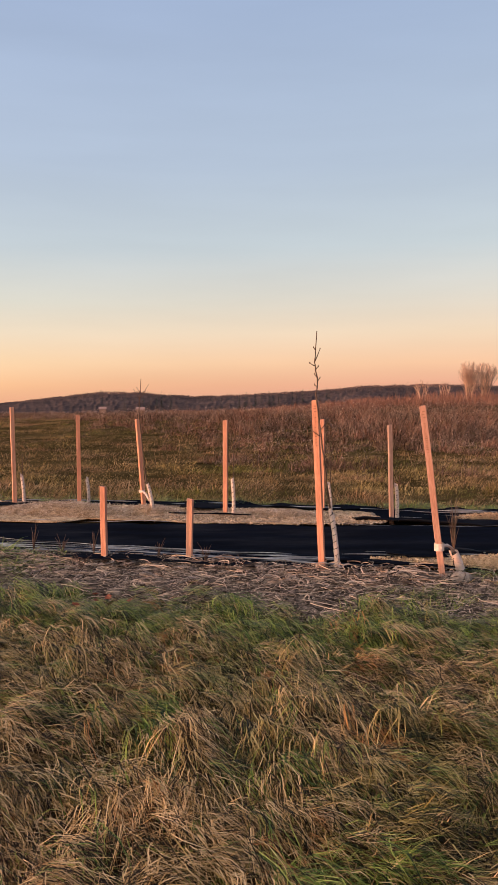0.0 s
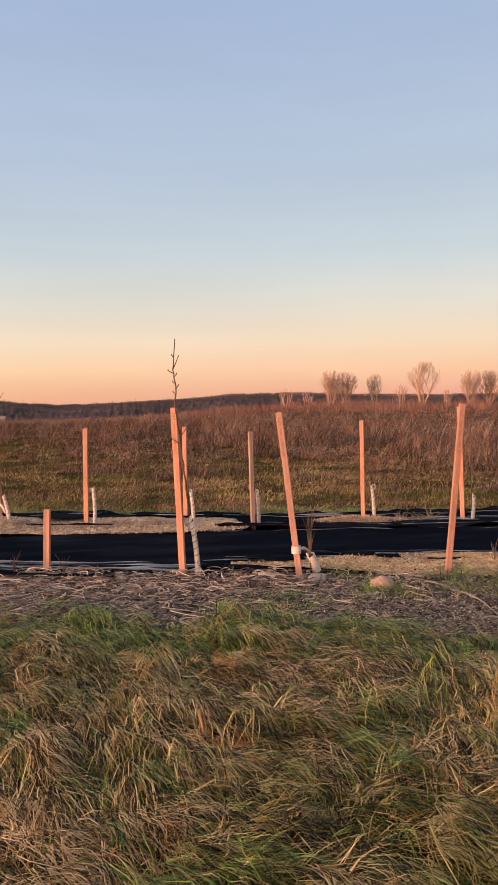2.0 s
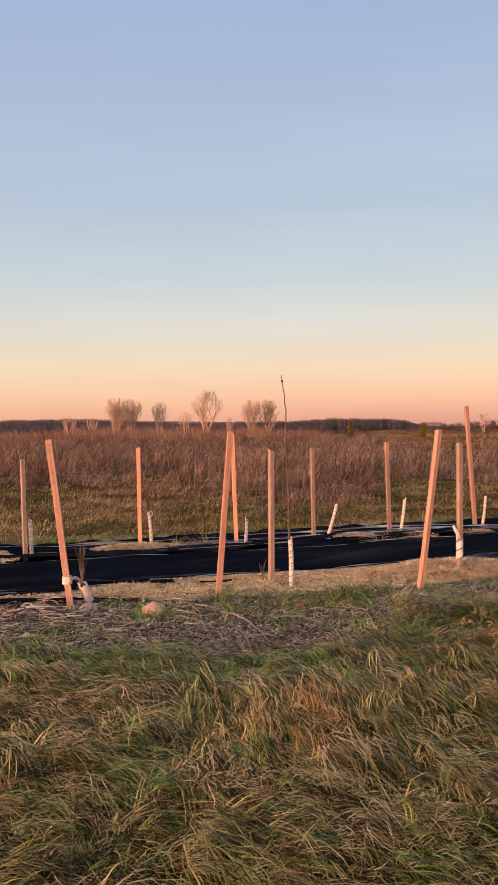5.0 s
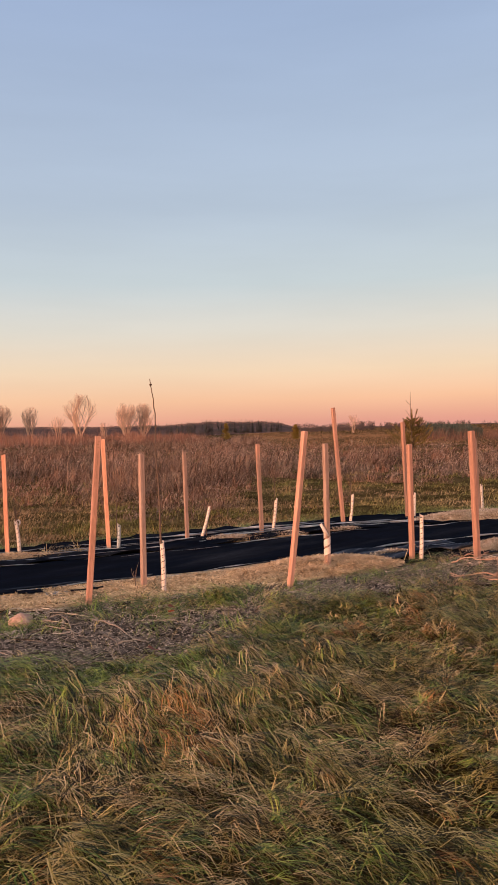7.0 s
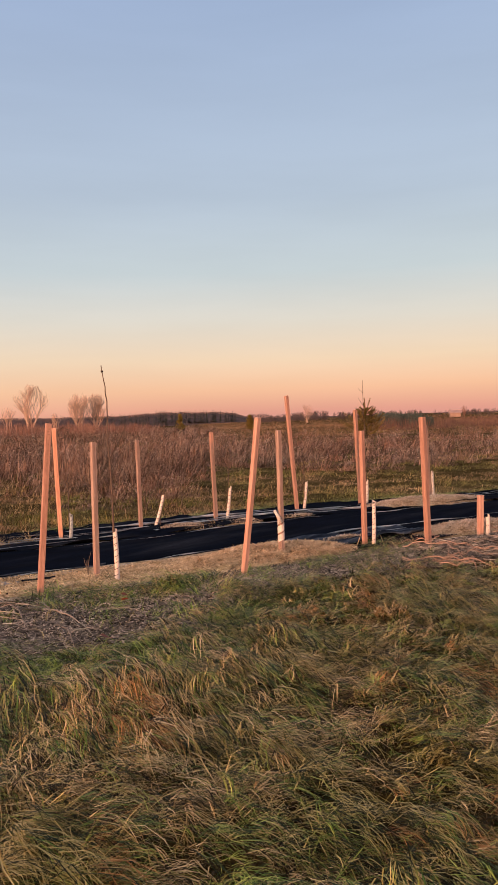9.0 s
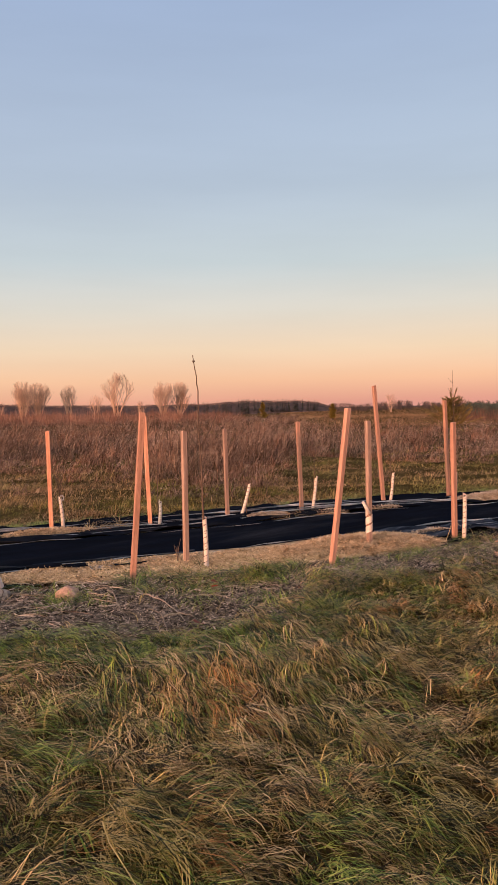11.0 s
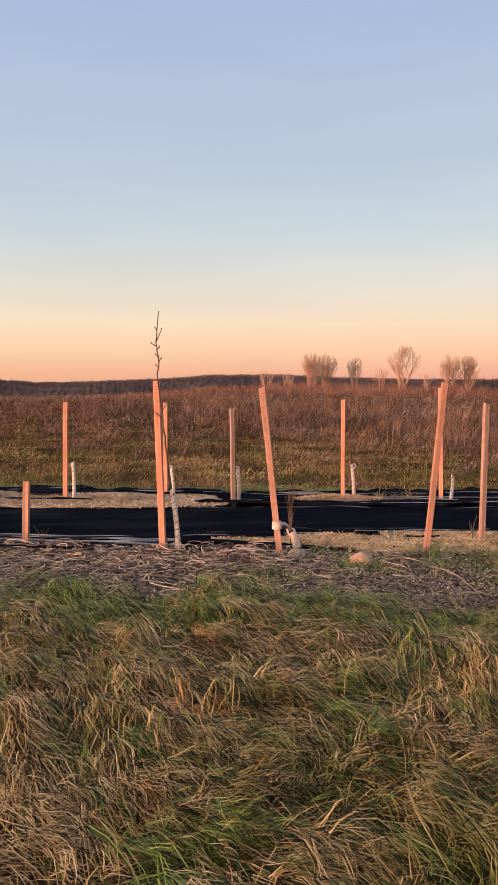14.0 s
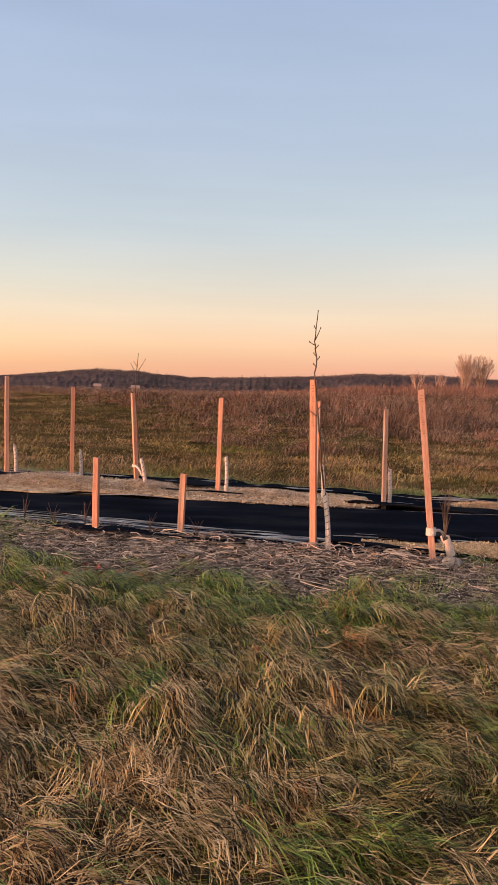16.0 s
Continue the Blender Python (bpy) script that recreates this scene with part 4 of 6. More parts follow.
    lx, ly = rng.uniform(-2.3, -1.25, 34), rng.uniform(5.4, 5.9, 34)
    ly = ly - ROW_SLOPE * lx
    fx = rng.uniform(-4, 12, 520)
    fy = np.interp(fx, [-7, -2.6, 1.6, 5.2, 8.3, 13], [9.05, 9.3, 9.6, 10.0, 10.3, 10.4]) + 0.45 * rng.random(520) ** 2 - ROW_SLOPE * fx
    stuff("green_tufts", tufts(np.concatenate([gx, fx]), np.concatenate([gy, fy]), 28, 0.06, 0.12, 0.27, 0.0046, -1.0, 0.07, 2.2, 3, 0.8), GREEN_GRASS,
          "fresh green grass tufts at the edge of the litter", "grass")
    stuff("grass_clumps", tufts(np.concatenate([bx, lx]), np.concatenate([by, ly]), 50, 0.05, 0.14, 0.30, 0.0052, -0.9, 0.10, 2.2, 3, 0.9), GREEN_GRASS,
          "green clumps of grass standing in the litter", "grass")
    # thinner sward beside and behind the camera, and on the unseen bank added to block the low sun
    x, y = rng.uniform(-12, 12, 4800), rng.uniform(-15, 4.5, 4800)
    az = np.degrees(np.arctan2(x, y))
    keep = (vrow(x, y) < 4.6) & ~((az > -27) & (az < 70) & (np.hypot(x, y) < 6.6)) & (np.hypot(x, y) > 0.5)
    stuff("rough_grass", tufts(x[keep], y[keep], 12, 0.13, 0.12, 0.28, 0.012, -0.6, 0.08, 1.8, 1), OLIVE_GRASS, "rough autumn grass behind the camera and on an added unseen bank", "grass")


foreground_grass()


def arching(cx, cy, per, wide, tall, lean, width, bend, segs):
    """Clumps of arching stems: fanning outwards from each centre and leaning with the wind."""
    i = np.repeat(np.arange(len(cx)), per)
    m = len(i)
    rho, phi = np.sqrt(rng.uniform(0, 1, m)), rng.uniform(0, math.tau, m)
    x, y = cx[i] + rho * wide[i] * np.cos(phi), cy[i] + rho * wide[i] * np.sin(phi)
    dx, dy = 0.6 * np.cos(lean[i]) + 1.2 * rho * np.cos(phi), 0.6 * np.sin(lean[i]) + 1.2 * rho * np.sin(phi)
    length = tall[i] * rng.uniform(0.45, 1.1, m) * (1.15 - 0.5 * rho)
    up = rng.uniform(0.5, 1.45, m)
    root = np.stack([x, y, level(x, y) - 0.03 + 0.35 * tall[i] * (1 - rho) * rng.random(m)], 1)
    ang = np.arctan2(dy, dx) + rng.normal(0, 0.7, m)
    return root, i, blades(root, ang, length, width[i] * rng.uniform(0.6, 1.3, m), up, up - bend * rng.uniform(0.3, 1.2, m), segs)


def field_grass():
    """Rough grass in low hummocks behind the rows, green in hollows, tawny on top."""
    n = 7000
    r = np.exp(rng.uniform(np.log(8.3), np.log(62), n))
    a = np.radians(rng.uniform(-27, 69, n))
    x, y = r * np.sin(a), r * np.cos(a)
    v = vrow(x, y)
    keep = v > np.interp(x, [-7, -2.6, 1.6, 5.2, 8.3, 13], [9.1, 9.3, 9.6, 10.0, 10.3, 10.4]) + 0.1 * rng.normal(size=n)
    x, y, r = x[keep], y[keep], r[keep]
    n = len(x)
    tall = 0.10 + 0.24 * value_noise(x, y, 25, 1.6) * (0.4 + value_noise(x, y, 26, 0.5)) * rng.uniform(0.5, 1.3, n)
    green = value_noise(x, y, 28, 1.8) + 0.35 * (rng.random(n) - 0.5) > np.interp(np.degrees(np.arctan2(x, y)), [-20, 20, 45, 60], [0.70, 0.72, 0.60, 0.54])
    for name, pick, mat, label in (("field_grass", ~green, FIELD_GRASS, "rough tawny grass in low hummocks behind the rows"),
                                   ("field_grass", green, FIELD_GREEN, "patches of greener rough grass behind the rows")):
        chunks = []
        for near in (True, False):
            j = np.flatnonzero(pick & ((r < 16) == near))
            chunks.append(arching(x[j], y[j], 52 if near else 44, (0.20 + 0.008 * r[j]) * rng.uniform(0.7, 1.4, len(j)), tall[j] * (0.8 if near else 0.9),
                                  wind(x[j] * 0.3, y[j] * 0.3), 0.00055 * r[j] + 0.0012, 1.8, 2 if near else 1)[2])
        stuff(name, chunks, mat, label, "grass")


field_grass()

WEED_EDGE = ([-30, -20, -12, -9, -6, -2, 4, 12, 20, 25, 30, 36, 40, 45, 53, 58, 75], [54, 52, 48, 34, 29, 26, 24, 23, 21.5, 21, 15, 17, 25, 21, 21, 22, 26])


def weeds():
    """Dry weeds in clumps, thinning to single mounds over the grass, with paler seed heads."""
    n = 8000
    r = np.exp(rng.uniform(np.log(12), np.log(165), n))
    az = rng.uniform(-27, 69, n)
    x, y = r * np.sin(np.radians(az)), r * np.cos(np.radians(az))
    v = vrow(x, y)
    edge = np.interp(az, *WEED_EDGE)
    patch = value_noise(x, y, 31, 2.5)
    keep = (v > edge + 7 * (patch - 0.5) + 2.0 * rng.normal(size=n)) | ((v > 0.62 * edge) & (patch > 0.74))
    keep &= (az < 38) | (r < 62 + 10 * rng.normal(size=n) + 40 * np.clip((40 - az) / 2, 0, 1))
    x, y, r, az, v = x[keep], y[keep], r[keep], az[keep], v[keep]
    n = len(x)
    tall = np.interp(az, [-30, -14, -6, 4, 12, 40, 52, 72], [0.42, 0.42, 0.52, 0.64, 0.8, 0.85, 0.68, 0.62]) * (0.45 + 0.9 * value_noise(x, y, 33, 2.2)) * rng.uniform(0.65, 1.2, n)
    tall = tall * np.clip(0.55 + (v - np.interp(az, *WEED_EDGE)) / 12, 0.5, 1.0)
    # the round mounds that stand out before the field
    mx, my, mw = np.array([(4.37, 13.2, 0.42), (0.48, 17.4, 0.45), (2.64, 12.6, 0.34), (3.31, 19.9, 0.42), (6.2, 15.4, 0.50), (-1.25, 20.1, 0.48), (5.24, 20.1, 0.55),
                           (4.5, 14.0, 0.40), (1.14, 17.5, 0.42), (9.3, 21.3, 0.55), (8.0, 23.8, 0.55), (11.7, 11.8, 0.32)]).T
    my, mx = (np.concatenate([k, k + rng.normal(0, 0.3, len(k)), k + rng.normal(0, 0.4, len(k))]) for k in (my, mx))
    x, y, r, tall = np.append(x, mx), np.append(y, my), np.append(r, np.hypot(mx, my)), np.append(tall, np.tile(0.8 * mw, 3) * rng.uniform(0.7, 1.1, 3 * len(mw)))
    lean = wind(x * 0.2, y * 0.2) + rng.normal(0, 0.5, len(x))
    wide = (0.14 + 0.0045 * r) * rng.uniform(0.6, 1.5, len(x))
    stems, heads = [], []
    for lo, hi, per, segs, tufts_each in ((0, 45, 46, 2, 15), (45, 400, 44, 1, 16)):
        j = np.flatnonzero((r >= lo) & (r < hi))
        w = 0.00062 * r[j] + 0.0015
        root, i, shape = arching(x[j], y[j], per, wide[j], tall[j] * 1.12, lean[j], w, 1.1, segs)
        stems.append(shape)
        k = np.repeat(np.arange(len(j)), tufts_each)
        m = len(k)
        px, py = x[j][k] + rng.normal(0, 0.55, m) * wide[j][k], y[j][k] + rng.normal(0, 0.55, m) * wide[j][k]
        top = np.stack([px, py, level(px, py) + tall[j][k] * rng.uniform(0.35, 1.0, m)], 1)
        heads.append(blades(top, lean[j][k] + rng.normal(0, 0.9, m), (0.04 + 0.06 * rng.random(m)) * (0.7 + 0.012 * r[j][k]), w[k] * 1.5, rng.uniform(0.1, 1.2, m), -0.1, 1))
    stuff("weed_field", stems, WEED, "dense reddish-brown dry weeds across the field", "weeds")
    stuff("seed_heads", heads, SEED_HEADS, "pale pinkish seed heads over the dry weeds", "weeds")


weeds()


def hill_grass():
    """Short pale grass over the rising field beyond the weeds."""
    n = 18000
    r, az = np.exp(rng.uniform(np.log(70), np.log(430), n)), rng.uniform(37, 76, n)
    x, y = r * np.sin(np.radians(az)), r * np.cos(np.radians(az))
    chunks = []
    for k in range(3):
        px, py = x + rng.normal(0, 1.0, n), y + rng.normal(0, 1.0, n)
        chunks.append(blades(np.stack([px, py, level(px, py) - 0.03], 1), rng.uniform(0, 6.3, n), rng.uniform(0.12, 0.35, n) * (0.7 + 0.002 * r), 0.0014 * r, rng.uniform(0.2, 1.3, n), 0.4, 1))
    stuff("hill_grass", chunks, HILL_GRASS, "short tan grass over the rising field", "grass")


hill_grass()


def stem_tubes(x, y, ang, bend, length, rad, base, hump, segs=5):
    """Bent three-sided stems as arrays."""
    n, rings = len(x), []
    px, py = x.copy(), y.copy()
    for i in range(segs + 1):
        t = i / segs
        a = ang + bend * (t - 0.5)
        rz = base + hump * 4 * t * (1 - t)
        rr = rad * (1 - 0.5 * t)
        for k in range(3):
            th = k * 2.094
            rings.append(np.stack([px - np.sin(a) * rr * np.cos(th), py + np.cos(a) * rr * np.cos(th), rz + rr * np.sin(th)], 1))
        px, py = px + np.cos(a) * length / segs, py + np.sin(a) * length / segs
    k = 3 * (segs + 1)
    verts = np.stack(rings, 1).reshape(-1, 3)
    tris = []
    for i in range(segs):
        for j in range(3):
            a, b = 3 * i + j, 3 * i + (j + 1) % 3
            tris += [(a, b, b + 3), (a, b + 3, a + 3)]
    return verts, (np.arange(n)[:, None, None] * k + np.array(tris)[None]).reshape(-1, 3)


def litter():
    """Dead stems, straw and chips lying about the rows."""
    n = 4000
    x = rng.uniform(-3.2, 9.5, n)
    edge = np.interp(x, *MULCH_EDGE)
    v = edge - 0.1 + (6.0 - edge) * rng.beta(1.3, 1.1, n)
    dense = value_noise(x, v, 41, 0.8) + np.interp(x, [-5, 1.4, 2.2, 5, 6, 10], [0.35, 0.25, -0.1, -0.2, 0.0, 0.0])
    keep = dense > 0.35
    x, v = x[keep], v[keep]
    y = v - ROW_SLOPE * x
    n = len(x)
    stuff("dead_stems", stem_tubes(x, y, rng.uniform(0, 6.3, n), rng.normal(0, 2.2, n), 0.05 + 0.24 * rng.random(n) ** 1.7, rng.uniform(0.0018, 0.0044, n),
                                   level(x, y) + 0.012 + 0.07 * rng.random(n) ** 2 * np.interp(x, [-5, 1.5, 3, 10], [1, 1, 0.3, 0.4]), 0.03 * rng.random(n) ** 2),
          STEMS, "pale dead vine stems heaped along the row", "plant litter")
    # thicker curled stems in a low heap against the edge of the fabric
    n = 1500
    x = np.concatenate([rng.uniform(-3.2, 1.5, 1150), rng.uniform(1.5, 2.3, 90), rng.uniform(5.6, 8.6, 260)])
    v = np.interp(x, [-3.2, 1.5, 3, 5, 9], [5.62, 5.62, 5.5, 5.45, 5.55]) + rng.normal(0, 0.19, n) - 0.16 * rng.random(n)
    keep = (v > np.interp(x, *MULCH_EDGE) + 0.05) & (v < 6.12) & (value_noise(x, v * 2, 46, 0.5) > 0.22)
    x, v = x[keep], v[keep]
    y, n = v - ROW_SLOPE * x, len(x)
    heap = np.exp(-((v - 5.72) / 0.2) ** 2) * (0.02 + 0.10 * value_noise(x, v, 47, 0.45) ** 2)
    stuff("dead_stems", stem_tubes(x, y, rng.uniform(0, 6.3, n), rng.normal(0, 3.2, n), 0.07 + 0.26 * rng.random(n) ** 1.8, rng.uniform(0.003, 0.0062, n),
                                   level(x, y) + 0.015 + heap * rng.random(n), 0.022 * rng.random(n) ** 2, 7),
          PALE_STEMS, "thick curled bleached stems heaped against the fabric edge", "plant litter")
    # straw
    n = 32000
    x = rng.uniform(-3.2, 9.5, n)
    edge = np.interp(x, *MULCH_EDGE)
    v = edge - 0.35 + (6.25 - edge) * rng.beta(1.2, 1.2, n)
    y = v - ROW_SLOPE * x
    root = np.stack([x, y, level(x, y) + 0.015 + rng.uniform(0, 0.04, n)], 1)
    chunks = [blades(root, rng.uniform(0, 6.3, n), 0.025 + 0.13 * rng.random(n) ** 2, rng.uniform(0.0016, 0.0045, n), rng.uniform(-0.2, 0.6, n), rng.uniform(-0.6, 0.1, n), 2)]
    m = 26000
    x = rng.uniform(-3.2, 9.5, m)
    edge = np.interp(x, *MULCH_EDGE)
    y = edge - 0.15 + (6.1 - edge) * rng.random(m) - ROW_SLOPE * x
    c = np.stack([x, y, level(x, y) + 0.015 + rng.uniform(0, 0.03, m)], 1)
    chunks.append(blades(c, rng.uniform(0, 6.3, m), rng.uniform(0.01, 0.035, m), rng.uniform(0.006, 0.014, m), rng.uniform(-0.5, 0.7, m), rng.uniform(-0.7, 0.5, m), 1))
    m = 16000
    x = rng.uniform(1.5, 6.8, m)
    edge = np.interp(x, *MULCH_EDGE)
    y = edge - 0.1 + (5.95 - edge) * rng.random(m) - ROW_SLOPE * x
    c = np.stack([x, y, level(x, y) + 0.012 + rng.uniform(0, 0.03, m)], 1)
    chunks.append(blades(c, rng.uniform(0, 6.3, m), rng.uniform(0.012, 0.03, m), rng.uniform(0.008, 0.018, m), rng.uniform(-0.3, 0.9, m), rng.uniform(-0.5, 0.5, m), 1))
    stuff("straw_litter", chunks, LITTER, "broken straw and leaf litter under the stems", "plant litter")


litter()


def chips(name, boxes, label, mat):
    """Small flat wood chips scattered over (x0, x1, v0, v1, count) stretches."""
    cx, cv = [], []
    for x0, x1, v0, v1, n in boxes:
        t = rng.uniform(0, 1, n)
        x = x0 + (x1 - x0) * t
        mid, half = (v0 + v1) / 2, (v1 - v0) / 2
        cx.append(x)
        cv.append(mid + half * rng.uniform(-1, 1, n) * np.sqrt(np.clip(1.1 - np.abs(2 * t - 1) ** 3, 0, 1)))
    x, v = np.concatenate(cx), np.concatenate(cv)
    y = v - ROW_SLOPE * x
    n = len(x)
    z = level(x, y) + 0.02 + rng.uniform(0, 0.022, n)
    c = np.stack([x, y, z], 1)
    a, b = rng.normal(size=(n, 3)) * (1, 1, 0.45), rng.normal(size=(n, 3)) * (1, 1, 0.45)
    a *= (rng.uniform(0.006, 0.019, n) / np.linalg.norm(a, axis=1))[:, None]
    b *= (rng.uniform(0.0018, 0.0050, n) / np.linalg.norm(b, axis=1))[:, None]
    up = np.array([0, 0, 0.004])
    verts = np.stack([c - a - b, c + a - b * 0.7, c + a * 0.8 + b + up, c - a * 0.9 + b], 1).reshape(-1, 3)
    tris = (np.arange(n)[:, None, None] * 4 + np.array([(0, 1, 2), (0, 2, 3)])[None]).reshape(-1, 3)
    stuff(name, (verts, tris), mat, label, "wood chips")


chips("wood_chips", [(-3.4, 1.7, 7.75, 9.0, 17000)], "loose pale wood chips spread round the back stakes", CHIPS)
chips("wood_chips", [(1.2, 2.4, 6.2, 6.5, 2200), (1.9, 5.4, 5.95, 6.84, 24000)], "golden wood chips spread along the edge of the fabric", GOLD_CHIPS)


def chip_mound(cx, cv, rx, rv, high, count, seed, mat, label):
    """A low heap of chips on the fabric: an uneven dome with loose chips over it."""
    count *= 3

    def top(x, v):
        rho = np.hypot((x - cx) / rx, (v - cv) / rv)
        return level(x, v - ROW_SLOPE * x) + 0.012 + high * np.clip(1 - rho ** 2, -0.25, 1) + 0.25 * high * (value_noise(x, v, seed, 0.12) - 0.5)

    rings, around = 9, 36
    rho, phi = np.meshgrid(np.linspace(0.02, 1.12, rings), np.linspace(0, math.tau, around, endpoint=False), indexing="ij")
    rag = 1 + 0.35 * (value_noise(np.cos(phi) * 3 + seed, np.sin(phi) * 3, seed, 0.9) - 0.5)
    x, v = cx + rx * rho * rag * np.cos(phi), cv + rv * rho * rag * np.sin(phi)
    i = np.arange(rings * around).reshape(rings, around)
    quads = np.stack([i[:-1].ravel(), np.roll(i, -1, 1)[:-1].ravel(), np.roll(i, -1, 1)[1:].ravel(), i[1:].ravel()], 1)
    ob = new("chip_mound", raw_mesh("chip_mound", np.stack([x.ravel(), (v - ROW_SLOPE * x).ravel(), top(x, v).ravel()], 1), quads, CHIP_BED, True))
    tagged(ob, label, "wood chips")
    k, a = np.sqrt(rng.random(count)) * 1.05, rng.uniform(0, math.tau, count)
    x, v = cx + rx * k * np.cos(a), cv + rv * k * np.sin(a)
    c = np.stack([x, v - ROW_SLOPE * x, top(x, v) + rng.uniform(0.008, 0.03, count)], 1)
    chunk = blades(c, rng.uniform(0, 6.3, count), rng.uniform(0.015, 0.042, count), rng.uniform(0.006, 0.013, count), rng.uniform(-0.4, 1.2, count), 0.2, 1)
    loose = new("chip_layer", raw_mesh("chip_layer", *chunk, mat))
    loose.parent = ob
    tagged(loose, "scattered curled chips", kind="stuff")


for cx, cv, rx, rv, high, count, mat, label in (
        (-1.72, 8.18, 0.80, 0.42, 0.10, 2600, CHIPS, "mound of pale wood chips between back stakes"), (-0.78, 8.32, 0.36, 0.30, 0.08, 1100, CHIPS, "mound of pale wood chips round a back stake"),
        (0.62, 8.48, 0.50, 0.24, 0.05, 1000, CHIPS, "low mound of pale wood chips beside black fabric"), (4.95, 6.42, 0.80, 0.42, 0.11, 3600, GOLD_CHIPS, "broad golden mound of wood chips round a wrapped stake"),
        (3.05, 8.78, 0.50, 0.18, 0.045, 900, GOLD_CHIPS, "small golden heap of wood chips round a back stake"), (5.55, 8.86, 0.26, 0.15, 0.035, 400, CHIPS, "small heap of wood chips on crumpled fabric"),
        (6.18, 8.62, 0.24, 0.11, 0.03, 300, CHIPS, "small heap of wood chips on crumpled fabric"), (6.86, 8.54, 0.22, 0.10, 0.03, 260, CHIPS, "small heap of wood chips on crumpled fabric"),
        (9.25, 8.95, 1.05, 0.42, 0.10, 3200, CHIPS, "broad mound of pale wood chips over the fabric"), (5.95, 6.72, 0.22, 0.07, 0.03, 260, CHIPS, "thin scatter of wood chips on the wrinkled fabric"),
        (7.35, 6.42, 0.75, 0.34, 0.08, 2600, CHIPS, "mound of pale wood chips beside a stake")):
    chip_mound(cx, cv, rx, rv, high, count, int(cx * 10), mat, label)

# ---------------------------------------------------------------- stones


def stone(x, y, rx, ry, rz, label, seed, sink=0.3, mat=None):
    bm = bmesh.new()
    bmesh.ops.create_icosphere(bm, subdivisions=3, radius=1)
    for v in bm.verts:
        k = 1 + 0.22 * noise.noise(v.co * 1.3 + Vector((seed, 0, 0))) + 0.05 * noise.noise(v.co * 5)
        v.co = Vector((v.co.x * rx, v.co.y * ry, v.co.z * rz)) * k
    for f in bm.faces:
        f.smooth = True
    me = bpy.data.meshes.new("stone")
    bm.to_mesh(me)
    bm.free()
    me.materials.append(mat or STONE)
    ob = new("stone", me)
    ob.matrix_world = pose(x, y, zat(x, y) + rz * (1 - sink), 0, 0, 17 * seed)
    return tagged(ob, label, "stone")


stone(2.08, 5.00, 0.094, 0.07, 0.062, "rounded pinkish fieldstone lying half sunk in the litter", 1, 0.38)
stone(1.70, 5.30, 0.085, 0.06, 0.045, "flat grey stone beside the leaning stake", 2, 0.35, GREY_STONE)

# ---------------------------------------------------------------- trees and distance


def branch_segments(height, spread, stems, seed, levels=4, girth=0.40):
    """Limbs of a vase-shaped bare tree: several stems from one foot, each dividing upwards."""
    r = random.Random(seed)
    segs = []

    def grow(p, d, length, rad, lev):
        pieces = 3
        for i in range(pieces):
            q = p + d * length / pieces
            segs.append((p, q, rad * (1 - 0.25 * i / pieces), rad * (1 - 0.25 * (i + 1) / pieces), lev))
            p = q
            d = (d + Vector((r.gauss(0, 0.09), r.gauss(0, 0.09), 0.06))).normalized()
            if lev < levels:
                for _ in range((1, 2, 2)[i]):
                    s = Vector((r.gauss(0, 1), r.gauss(0, 1), r.uniform(0.0, 0.8))).normalized()
                    grow(p, (d * 1.2 + s * spread * 1.3).normalized(), length * r.uniform(0.45, 0.72), rad * 0.42, lev + 1)

    for s in range(stems):
        a = math.tau * s / stems + r.uniform(-0.4, 0.4)
        lean = r.uniform(0.04, 0.38)
        d = Vector((math.cos(a) * lean, math.sin(a) * lean, 1)).normalized()
        grow(Vector((math.cos(a), math.sin(a), 0)) * 0.15, d, height * r.uniform(0.42, 0.6), height * 0.027 / (stems ** 0.3), 1)
    zs = sorted(s[1].z for s in segs)
    k = 1.06 * height / zs[int(0.97 * len(zs))]
    out = [(a * k, b * k, ra, rb, lev) for a, b, ra, rb, lev in segs]
    # a rounded outline
    kept = []
    for g in out:
        z, wide = g[1].z / height, (g[1].x ** 2 + g[1].y ** 2) ** 0.5 / (girth * height)
        room = 0.2 + 0.8 * z / 0.55 if z < 0.55 else max(0.0, 1 - ((z - 0.55) / 0.47) ** 2) ** 0.5
        if g[4] == 1 or wide < room * r.uniform(0.85, 1.1):
            kept.append(g)
    return kept


def segment_mesh(segs, least=0.012):
    verts, tris = [], []
    for a, b, ra, rb, _ in segs:
        d = (b - a).normalized()
        u = d.orthogonal().normalized()
        w = d.cross(u)
        at = len(verts)
        for p, rad in ((a, ra), (b, rb)):
            for k in range(3):
                th = k * 2.094
                verts.append(tuple(p + (u * math.cos(th) + w * math.sin(th)) * max(rad, least)))
        for k in range(3):
            i, j = at + k, at + (k + 1) % 3
            tris += [(i, j, j + 3), (i, j + 3, i + 3)]
    return np.array(verts), np.array(tris)


def polar(az, dist):
    a = radians(az)
    x, y = dist * math.sin(a), dist * math.cos(a)
    return x, y, zat(x, y)


